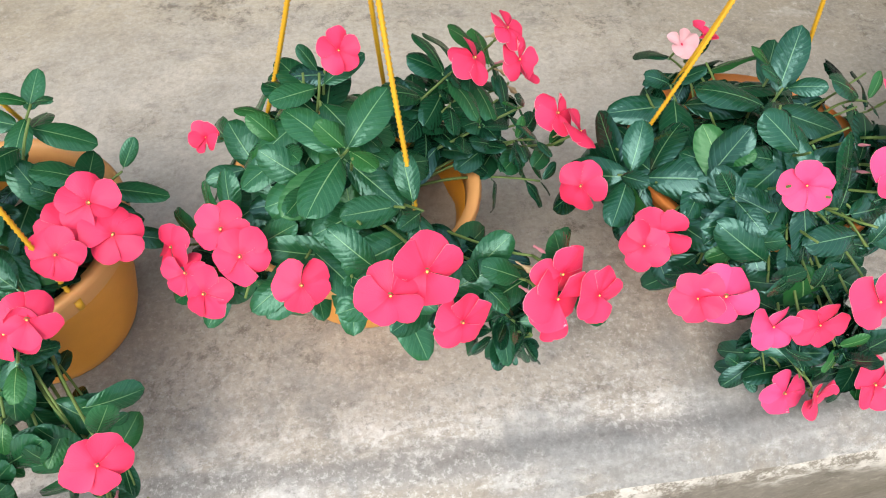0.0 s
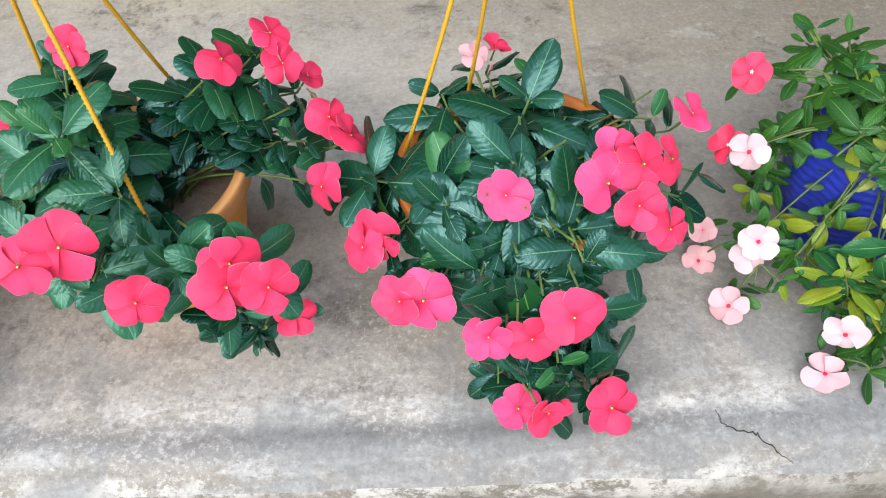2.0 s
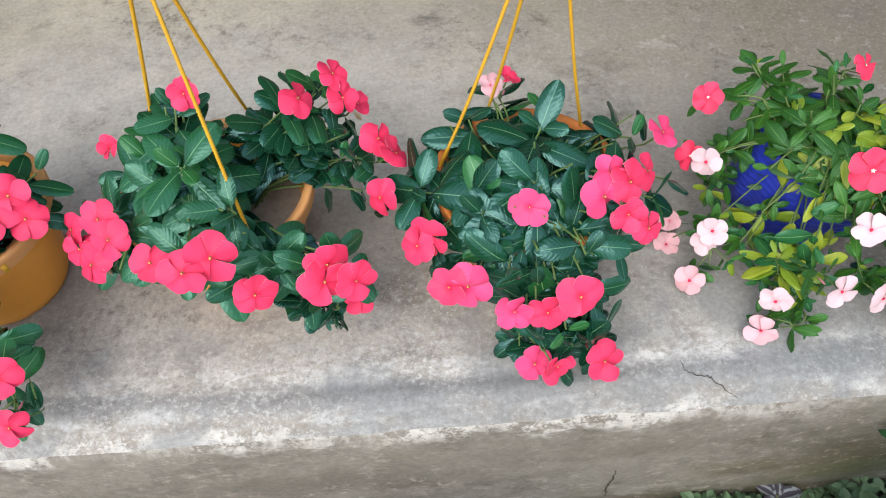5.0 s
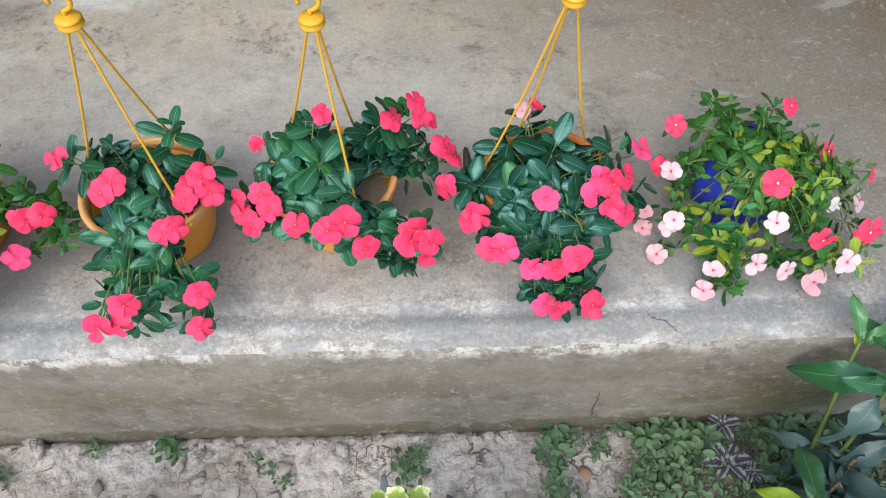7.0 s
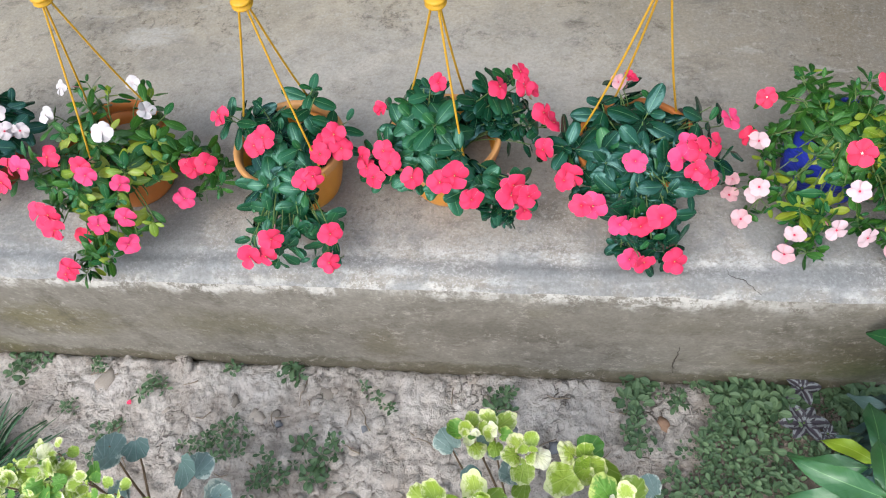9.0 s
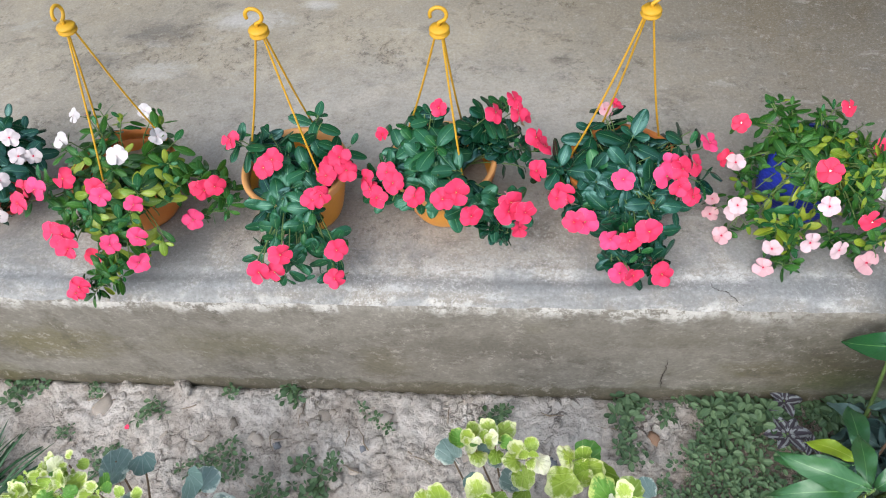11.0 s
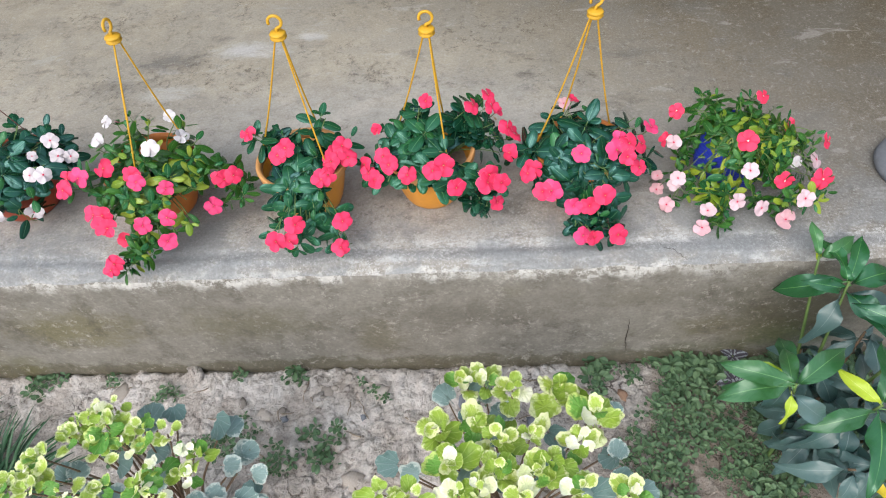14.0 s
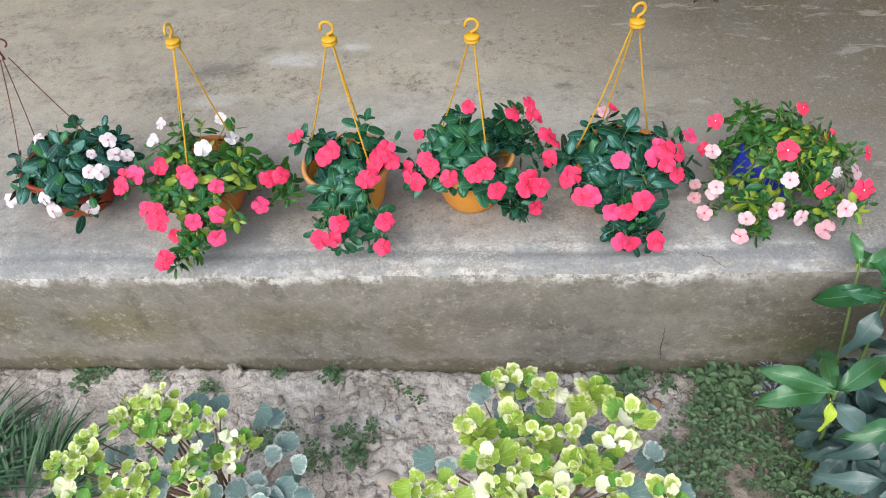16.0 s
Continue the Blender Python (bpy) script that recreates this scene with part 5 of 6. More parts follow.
vinca((0.645, 0.250, 0.500), "wide straggling periwinkle with blush and scarlet flowers in the blue tub",
      [(0.57, 0.33, 0.57), (0.59, 0.32, 0.56), (0.61, 0.33, 0.56), (0.55, 0.30, 0.55), (0.55, 0.27, 0.54), (0.57, 0.28, 0.56), (0.60, 0.26, 0.57), (0.64, 0.28, 0.57), (0.68, 0.32, 0.56), (0.69, 0.29, 0.55), (0.60, 0.24, 0.58), (0.54, 0.27, 0.50), (0.55, 0.25, 0.51), (0.55, 0.26, 0.47), (0.53, 0.24, 0.45), (0.55, 0.19, 0.55), (0.58, 0.20, 0.57), (0.69, 0.21, 0.56), (0.72, 0.23, 0.55), (0.66, 0.16, 0.57), (0.68, 0.18, 0.57), (0.70, 0.17, 0.55), (0.67, 0.14, 0.52), (0.68, 0.13, 0.50), (0.66, 0.14, 0.49), (0.69, 0.16, 0.53), (0.73, 0.16, 0.50), (0.71, 0.14, 0.48), (0.79, 0.23, 0.52), (0.78, 0.15, 0.48), (0.81, 0.12, 0.45), (0.73, 0.10, 0.45), (0.76, 0.20, 0.54), (0.77, 0.17, 0.52), (0.51, 0.15, 0.43), (0.53, 0.15, 0.44), (0.54, 0.15, 0.44), (0.60, 0.07, 0.42), (0.57, 0.07, 0.42), (0.67, 0.11, 0.44), (0.66, 0.12, 0.46), (0.58, 0.18, 0.55), (0.59, 0.15, 0.53), (0.573, 0.17, 0.555), (0.601, 0.17, 0.540), (0.633, 0.17, 0.530), (0.579, 0.17, 0.530), (0.594, 0.17, 0.561), (0.618, 0.17, 0.552), (0.662, 0.175, 0.52), (0.635, 0.19, 0.555), (0.665, 0.19, 0.56), (0.62, 0.22, 0.57), (0.69, 0.25, 0.57), (0.72, 0.28, 0.56), (0.75, 0.25, 0.54), (0.67, 0.21, 0.58), (0.747, 0.213, 0.547), (0.767, 0.197, 0.545), (0.787, 0.176, 0.53), (0.779, 0.159, 0.51), (0.751, 0.148, 0.5), (0.737, 0.176, 0.517), (0.683, 0.11, 0.54), (0.674, 0.1, 0.52), (0.697, 0.085, 0.51), (0.785, 0.205, 0.55), (0.761, 0.178, 0.525), (0.708, 0.165, 0.551)]
      + [p + (YELLOWING, 1.25) for p in ((0.56, 0.18, 0.47), (0.54, 0.16, 0.46), (0.55, 0.17, 0.45), (0.567, 0.13, 0.47), (0.590, 0.12, 0.46), (0.58, 0.11, 0.45), (0.59, 0.09, 0.44), (0.56, 0.12, 0.44), (0.63, 0.14, 0.47), (0.66, 0.15, 0.56), (0.56, 0.17, 0.52), (0.70, 0.20, 0.56), (0.72, 0.20, 0.55), (0.75, 0.18, 0.53), (0.70, 0.16, 0.55), (0.74, 0.22, 0.55), (0.69, 0.13, 0.52), (0.595, 0.125, 0.497), (0.582, 0.109, 0.448), (0.672, 0.152, 0.56), (0.704, 0.17, 0.556), (0.657, 0.15, 0.54), (0.759, 0.195, 0.545), (0.751, 0.182, 0.525), (0.765, 0.075, 0.475), (0.727, 0.069, 0.45), (0.678, 0.15, 0.52))],
      [(0.519, 0.304, 0.547, D), (0.503, 0.23, 0.52, B), (0.490, 0.243, 0.517, D, 0.95), (0.716, 0.337, 0.551, D, 0.95), (0.619, 0.146, 0.590, D, 1.25), (0.749, 0.243, 0.544, D, 0.95), (0.687, 0.080, 0.538, D, 1.1),
       (0.628, 0.111, 0.54, B), (0.602, 0.068, 0.495, B, 1.05), (0.658, 0.069, 0.472, B), (0.72, 0.071, 0.431, S, 1.3), (0.556, 0.084, 0.454, B), (0.549, 0.069, 0.417, S), (0.487, 0.137, 0.421, S),
       (0.511, 0.174, 0.465, B), (0.505, 0.168, 0.452, B, 0.9), (0.479, 0.198, 0.408, S, 0.9), (0.478, 0.21, 0.44, S, 0.8, 0.5), (0.836, 0.231, 0.505, D), (0.747, 0.163, 0.508, W, 0.78), (0.794, 0.176, 0.503, B, 1.2), (0.785, 0.113, 0.506, D, 1.35), (0.735, 0.064, 0.501, B, 1.15)],
      0.036, ("mid", 0.3, 0.07), 5, 0.0176, reach=0.055, fill=0.8, tops=[(0.629, 0.420, 0.49), (0.580, 0.183, 0.532, 0.8), (0.550, 0.300, 0.540), (0.562, 0.180, 0.487, 0.8), (0.710, 0.369, 0.520), (0.66, 0.25, 0.575), (0.574, 0.329, 0.571), (0.646, 0.292, 0.580, 0.9), (0.590, 0.275, 0.568, 0.9), (0.582, 0.217, 0.585, 0.9), (0.684, 0.200, 0.570, 0.9), (0.637, 0.155, 0.533), (0.611, 0.162, 0.54), (0.599, 0.150, 0.530), (0.612, 0.130, 0.535), (0.630, 0.125, 0.515)],
      gaps=[((0.580, 0.205, 0.50), (0.530, 0.10, 0.61), 0.012), ((0.635, 0.185, 0.44), (0.585, 0.09, 0.56), 0.014)])

# ---------------------------------------------------------------- the garden bed in front of the plinth


def round_leaf(k, cup, pleat, scallop, wide=1.0):
    """A round leaf with a scalloped, pleated blade about its middle, the stalk at -y. One unit is its radius."""
    rr = random.Random(k + 70)
    bm = bmesh.new()
    uv = bm.loops.layers.uv.new("UVMap")
    na, rings = 36, (0.0, 0.35, 0.65, 0.86, 1.0)
    lean, wide, ph = rr.uniform(-0.25, 0.25), wide * rr.uniform(0.88, 1.08), rr.uniform(0, 6.28)
    grid = []
    for q in rings:
        row = []
        for i in range(na):
            a = 2 * math.pi * i / na
            notch = 0.30 * math.exp(-((a - math.pi) / 0.30) ** 2)
            rad = q * (1 + scallop * math.cos(a * 9) * q - notch + 0.20 * noise.noise(Vector((math.cos(a) * 1.5, math.sin(a) * 1.5, k))))
            x, y = rad * math.sin(a) * wide, rad * math.cos(a)
            z = cup * q * q + pleat * math.cos(a * 9) * q ** 1.5 + 0.16 * math.sin(a * 2 + ph) * q * q + lean * x * 0.3
            row.append((bm.verts.new((x, y + 0.75, z)), (0.5 + 0.48 * x, 0.5 + 0.48 * y)))
            if q == 0.0:
                break
        grid.append(row)
    for a, b in zip(grid, grid[1:]):
        for i in range(na):
            n = (i + 1) % na
            quad = (a[0], b[n], b[i]) if len(a) == 1 else (a[i], a[n], b[n], b[i])
            f = bm.faces.new([v for v, _ in quad])
            for loop, (_, c) in zip(f.loops, quad):
                loop[uv].uv = c
    for side in range(3):
        p, q = 2.094 * side, 2.094 * (side + 1)
        f = bm.faces.new([bm.verts.new((0.03 * math.cos(w), y, 0.03 * math.sin(w) - 0.03)) for w, y in ((p, -0.5), (q, -0.5), (q, 0.75), (p, 0.75))])
        for loop in f.loops:
            loop[uv].uv = (0.5, 0.5)
    bmesh.ops.recalc_face_normals(bm, faces=bm.faces)
    return bm


ROUND = {}
for key in ("lime", "sage", "cream", "green"):
    ROUND[key] = [mesh_of(round_leaf(k, cup, pl, sc, 1.0 if key == "sage" else 0.84), "round_leaf_" + key, M[key]) for k, (cup, pl, sc) in enumerate(
        ((0.10, 0.020, 0.035), (-0.12, 0.015, 0.03), (0.16, 0.018, 0.04), (-0.20, 0.02, 0.03)) if key == "sage" else ((0.30, 0.04, 0.035), (0.12, 0.06, 0.045), (0.46, 0.04, 0.03), (-0.20, 0.05, 0.04), (0.24, 0.06, 0.05)))]


def round_leaf_shrub(at, label, young, old, lower=1, size=1.12):
    """A shrub of variegated round leaves: crowded lime tufts on upright twigs, grey-green older leaves round them."""
    root = base("variegated_shrub", at, label, "shrub", "variegated shrubs")
    origin = Vector(at)
    for tips, key in ((young, "lime"), (old, "sage")):
        for t in tips:
            tip = Vector(t[:3]) - origin - Vector((0, 0, 0.016))
            foot = Vector((tip.x * 0.18 + R.uniform(-0.02, 0.02), tip.y * 0.18 + R.uniform(-0.02, 0.02), -0.01))
            pts = bezier(foot, foot + Vector((0, 0, tip.z * 0.5)), tip * 0.8 + Vector((0, 0, -0.02)) + rnd_vec(0.015), tip, 10)
            part("stem", mesh_of(tube(pts, [0.0036 - 0.0022 * i / 10 for i in range(11)], 6), "stem", M["woody"]), root)
            start = R.uniform(0, 6.28)
            if key == "sage":
                for k in range(R.choice((1, 1, 2))):
                    a = start + k * 2.2
                    out = Vector((math.cos(a), math.sin(a), 0))
                    up = Vector((0, -0.55, 1)) + rnd_vec(0.40)
                    broad = R.uniform(0.019, 0.027)
                    part("leaf", R.choice(ROUND[key]), root, frame_of(tip - Vector((0, 0, 0.025 * k)) - out * broad * 0.7 * (k == 0), out + Vector((0, 0, R.uniform(-0.1, 0.3))), up, R.uniform(-0.3, 0.3), broad))
                continue
            grown = R.uniform(0.80, 1.20) * (t[3] if len(t) > 3 else 1.0)
            pale, count = R.random() < 0.30, R.choice((7, 8, 9, 10))
            for k in range(count):
                a = start + k * 2.4
                out = Vector((math.cos(a), math.sin(a), 0))
                age = k / count
                way = out + Vector((0, -0.10, 1.15 - 1.35 * age)) + rnd_vec(0.28)
                s = 0.0180 * size * grown * (0.42 + 0.62 * age ** 0.7) * R.uniform(0.82, 1.2)
                leaf_key = "cream" if R.random() < (0.36 if pale else 0.10) * (1.2 - age) else "green" if R.random() < 0.10 + 0.22 * age else "lime"
                part("leaf", R.choice(ROUND[leaf_key]), root,
                     frame_of(tip + out * (0.002 + 0.012 * age) + Vector((0, 0, 0.012 - 0.034 * age)) + rnd_vec(0.006), way, Vector((0, -0.35, 0.7 + age)) - out * (0.45 - 0.4 * age) + rnd_vec(0.30), R.uniform(-0.3, 0.3), s))
            for k in range(lower):
                a = R.uniform(0, 6.28)
                out = Vector((math.cos(a), math.sin(a), R.uniform(-0.2, 0.3)))
                part("leaf", R.choice(ROUND[R.choice(("green", "green", "lime", "sage"))]), root, frame_of(pts[R.choice((7, 8, 9))] + out * 0.004, out, Vector((0, -0.4, 1)) + rnd_vec(0.5), 0, R.uniform(0.012, 0.019)))
    return root


round_leaf_shrub((0.12, -0.42, 0.0), "bushy shrub of lime and cream variegated round leaves",
                 [(0.03, -0.241, 0.347, 0.8), (0.07, -0.234, 0.343, 0.9), (0.124, -0.271, 0.365, 1.1), (0.214, -0.285, 0.38, 1.3), (0.264, -0.351, 0.41, 1.2), (0.231, -0.407, 0.433), (-0.015, -0.37, 0.40), (0.051, -0.362, 0.405), (0.095, -0.395, 0.42), (0.15, -0.391, 0.42),
                  (0.009, -0.443, 0.43), (0.092, -0.463, 0.44), (0.149, -0.472, 0.44, 1.1), (0.022, -0.503, 0.44), (0.054, -0.491, 0.44), (0.127, -0.51, 0.44, 1.1), (0.22, -0.49, 0.43), (0.307, -0.497, 0.42, 0.8), (-0.105, -0.495, 0.43), (-0.055, -0.505, 0.44), (0.177, -0.452, 0.44), (0.06, -0.54, 0.44), (0.16, -0.55, 0.44)],
                 [(-0.011, -0.243, 0.30), (-0.108, -0.415, 0.36), (-0.065, -0.435, 0.37), (0.036, -0.309, 0.328), (0.113, -0.30, 0.324), (0.036, -0.44, 0.38), (0.196, -0.41, 0.376), (0.219, -0.457, 0.39), (0.316, -0.305, 0.328), (0.307, -0.394, 0.36), (0.304, -0.455, 0.38), (0.263, -0.478, 0.39), (0.339, -0.476, 0.38), (0.10, -0.42, 0.36), (0.16, -0.43, 0.36), (0.00, -0.40, 0.34), (0.08, -0.35, 0.33), (0.20, -0.36, 0.34)])
round_leaf_shrub((-0.58, -0.42, 0.0), "open shrub of lime variegated leaves with grey-green lower leaves",
                 [(-0.665, -0.397, 0.46), (-0.658, -0.367, 0.455, 0.8), (-0.623, -0.362, 0.46), (-0.598, -0.343, 0.465, 0.7), (-0.60, -0.378, 0.47), (-0.613, -0.407, 0.45), (-0.535, -0.384, 0.46), (-0.487, -0.395, 0.46), (-0.501, -0.453, 0.45), (-0.516, -0.48, 0.45), (-0.439, -0.423, 0.44, 0.9), (-0.583, -0.481, 0.44),
                  (-0.487, -0.503, 0.44, 0.7), (-0.752, -0.478, 0.45), (-0.72, -0.457, 0.45), (-0.707, -0.433, 0.46), (-0.706, -0.484, 0.45), (-0.652, -0.493, 0.44), (-0.708, -0.528, 0.44), (-0.579, -0.525, 0.44), (-0.485, -0.54, 0.44, 0.8), (-0.623, -0.514, 0.44), (-0.566, -0.411, 0.45), (-0.454, -0.452, 0.43, 0.7)],
                 [(-0.587, -0.303, 0.36), (-0.536, -0.306, 0.36), (-0.684, -0.423, 0.37), (-0.59, -0.478, 0.39), (-0.487, -0.498, 0.38), (-0.444, -0.486, 0.37), (-0.435, -0.336, 0.36), (-0.39, -0.36, 0.31), (-0.371, -0.463, 0.33), (-0.384, -0.495, 0.34), (-0.356, -0.418, 0.33), (-0.546, -0.388, 0.37), (-0.711, -0.426, 0.37), (-0.405, -0.487, 0.36), (-0.326, -0.486, 0.35), (-0.602, -0.412, 0.37), (-0.53, -0.44, 0.36), (-0.64, -0.46, 0.37), (-0.41, -0.40, 0.33), (-0.37, -0.44, 0.31), (-0.42, -0.46, 0.35), (-0.35, -0.46, 0.30), (-0.40, -0.51, 0.36), (-0.46, -0.52, 0.37)], 0, 0.95)

LANCE = {key: [mesh_of(blade(1.0, w, f, c, 0.45, 0.85, nv=11, nu=4, wave=wv * 1.4, twist=tw, stalk=0.08, dome=0.25), "lance_leaf_" + key, M[key])
               for w, f, c, wv, tw in ((0.34, 0.55, 0.48, 0.17, 0.5), (0.38, 0.40, 0.62, 0.18, -0.6), (0.33, 0.60, 0.40, 0.16, 0.6), (0.36, 0.35, 0.55, 0.20, 0.2))] for key in ("lance", "dusk", "gold", "bright", "yolk")}


def lance_shrub(at, label, crowns, tufts):
    """An upright shrub of long pointed leaves: crowns are (x, y, z, leaves), each leaf a direction, length and kind; tufts below are (x, y, z, leaf length, count)."""
    root = base("pointed_leaf_shrub", at, label, "shrub")
    origin = Vector(at)
    for x, y, z, leaves in crowns:
        tip = Vector((x, y, z)) - origin
        pts = bezier(Vector((tip.x * 0.3, tip.y * 0.3, -0.01)), Vector((tip.x * 0.4, tip.y * 0.4, tip.z * 0.4)), tip * 0.85 - Vector((0, 0, 0.03)), tip, 12)
        part("stem", mesh_of(tube(pts, [0.0050 - 0.0026 * i / 12 for i in range(13)], 7), "stem", M["stem"]), root)
        for k, (dx, dy, dz, size, key) in enumerate(leaves):
            way = Vector((dx, dy, dz + 0.30)).normalized()
            at = tip - Vector((0, 0, 0.006 * k))
            part("leaf", LANCE[key][k % 4], root, frame_of(at, way, Vector((0, -0.45, 1)) + rnd_vec(0.15), R.uniform(-0.2, 0.2), size))
    for x, y, z, size, count in tufts:
        tip = Vector((x, y, z)) - origin
        foot = Vector((tip.x * 0.25, tip.y * 0.25, -0.01))
        pts = bezier(foot, foot + Vector((0, 0, tip.z * 0.4)), tip * 0.85 - Vector((0, 0, 0.03)), tip, 12)
        part("stem", mesh_of(tube(pts, [0.0055 - 0.003 * i / 12 for i in range(13)], 7), "stem", M["woody"]), root)
        start = R.uniform(0, 6.28)
        for k in range(count):
            level = k // 5
            a = start + k * 1.2566 + 0.6 * level + R.uniform(-0.3, 0.3)
            way = Vector((math.cos(a), math.sin(a), (-0.45, -0.9, -1.3)[min(level, 2)])) + rnd_vec(0.25)
            spot = pts[int(12 * max(0.2, 1 - 0.10 * level - 0.012 * (k % 5)))]
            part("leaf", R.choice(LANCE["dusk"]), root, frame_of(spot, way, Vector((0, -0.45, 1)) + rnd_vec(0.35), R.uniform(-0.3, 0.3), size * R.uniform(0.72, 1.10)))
    return root


lance_shrub((0.76, -0.24, 0.0), "tall shrub with long pointed green leaves and dusky lower leaves",
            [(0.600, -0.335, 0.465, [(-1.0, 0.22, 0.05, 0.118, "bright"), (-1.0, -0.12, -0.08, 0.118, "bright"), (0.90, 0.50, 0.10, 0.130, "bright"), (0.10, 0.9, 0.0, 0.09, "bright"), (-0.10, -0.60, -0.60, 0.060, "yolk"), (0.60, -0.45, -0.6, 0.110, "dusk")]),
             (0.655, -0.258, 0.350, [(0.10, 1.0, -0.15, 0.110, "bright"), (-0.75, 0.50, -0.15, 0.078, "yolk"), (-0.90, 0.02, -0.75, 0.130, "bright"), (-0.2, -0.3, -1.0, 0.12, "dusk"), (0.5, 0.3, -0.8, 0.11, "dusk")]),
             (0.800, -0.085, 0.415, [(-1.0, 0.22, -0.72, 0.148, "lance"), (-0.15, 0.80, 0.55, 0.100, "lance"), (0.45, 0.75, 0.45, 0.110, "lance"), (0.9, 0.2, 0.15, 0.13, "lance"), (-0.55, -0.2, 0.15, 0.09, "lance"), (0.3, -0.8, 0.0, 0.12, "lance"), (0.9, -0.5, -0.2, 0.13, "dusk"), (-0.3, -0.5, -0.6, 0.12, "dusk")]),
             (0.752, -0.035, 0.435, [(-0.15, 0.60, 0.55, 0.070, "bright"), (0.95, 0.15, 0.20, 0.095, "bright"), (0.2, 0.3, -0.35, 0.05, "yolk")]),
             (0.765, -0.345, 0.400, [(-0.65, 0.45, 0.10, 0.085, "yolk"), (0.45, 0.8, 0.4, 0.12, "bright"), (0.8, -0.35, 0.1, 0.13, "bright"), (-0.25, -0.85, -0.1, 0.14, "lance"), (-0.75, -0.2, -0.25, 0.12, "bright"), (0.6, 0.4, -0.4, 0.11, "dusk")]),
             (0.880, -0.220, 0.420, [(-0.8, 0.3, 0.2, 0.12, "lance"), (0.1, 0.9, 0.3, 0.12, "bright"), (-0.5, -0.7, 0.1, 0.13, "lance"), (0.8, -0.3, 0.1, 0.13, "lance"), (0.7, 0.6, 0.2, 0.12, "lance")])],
            [(0.74, -0.20, 0.28, 0.12, 11), (0.81, -0.27, 0.31, 0.12, 10), (0.70, -0.34, 0.27, 0.12, 12), (0.86, -0.13, 0.30, 0.12, 9), (0.78, -0.42, 0.31, 0.12, 10), (0.71, -0.27, 0.22, 0.11, 9), (0.75, -0.33, 0.33, 0.11, 9), (0.73, -0.42, 0.30, 0.11, 9), (0.79, -0.16, 0.26, 0.11, 8), (0.86, -0.36, 0.30, 0.12, 9), (0.76, -0.12, 0.22, 0.09, 8)])
gold_root = base("yellowing_seedling", (0.80, -0.47, 0.0), "thin seedling with golden yellow leaves", "plant")
part("stem", mesh_of(tube([(0, 0, -0.01), (-0.005, -0.01, 0.15), (0.0, 0.0, 0.28)], 0.0028, 6), "stem", M["woody"]), gold_root)
for k in range(6):
    a = k * 1.1
    part("leaf", LANCE["gold"][k % 4], gold_root, frame_of((0, 0, 0.28 - 0.012 * k), (math.cos(a), math.sin(a), 0.3), (0, 0, 1), 0, 0.07))

# strap-leaved grass
BLADES = [mesh_of(blade(1.0, 0.048, 0.5, c, 0.35, 0.6, nv=10, nu=2, stalk=0.0), "grass_blade", M["grass"]) for c in (0.35, 0.55, 0.75, 0.2)]


def grass_clump(at, label, spread_r, count, size):
    root = base("grass_clump", at, label, "grass")
    for k in range(count):
        a = R.uniform(0, 6.28)
        d = spread_r * math.sqrt(R.random())
        way = Vector((math.cos(a) * 0.9, math.sin(a) * 0.9, R.uniform(0.5, 1.3)))
        part("blade", R.choice(BLADES), root, frame_of((d * math.cos(a), d * math.sin(a), -0.01), way, (-math.cos(a) * 0.3, -math.sin(a) * 0.3, 1), R.uniform(-0.3, 0.3), size * R.uniform(0.6, 1.15)))


grass_clump((-1.13, -0.40, 0.0), "dense clump of dark strap-leaved grass", 0.15, 300, 0.16)
grass_clump((-1.33, -0.34, 0.0), "dark arching grass beside the soil", 0.14, 220, 0.16)

# small weeds
SMALL = [mesh_of(blade(1.0, w, 0.2, c, 0.6, 0.6, nv=6, nu=4, wave=0.05, stalk=0.25), "weed_leaf", M["weed"]) for w, c in ((0.5, 0.2), (0.62, 0.3), (0.42, 0.15), (0.55, 0.45))]


def weed(x, y, radius, count, leaf, label="low green weed on bare soil"):
    root = base("weed", (x, y, ground_height(x, y) - 0.002), label, "weed", "weeds")
    sprigs = max(3, count // 3)
    for k in range(sprigs):
        a, d = k * 2.4 + R.uniform(-0.5, 0.5), radius * math.sqrt(k / sprigs) * R.uniform(0.5, 1.05)
        spot = Vector((d * math.cos(a), d * math.sin(a), 0))
        spot.z = ground_height(x + spot.x, y + spot.y) - root.location.z + R.uniform(0.002, 0.018) * (1 - 0.6 * k / sprigs)
        first, n = R.uniform(0, 6.28), R.choice((3, 4, 5, 6))
        for q in range(n):
            b = first + q * 6.283 / n + R.uniform(-0.4, 0.4)
            way = Vector((math.cos(b), math.sin(b), R.uniform(-0.1, 0.9)))
            part("leaf", R.choice(SMALL), root, frame_of(spot, way, Vector((0, -0.1, 1)) + rnd_vec(0.5), 0, leaf * R.uniform(0.45, 1.05)))


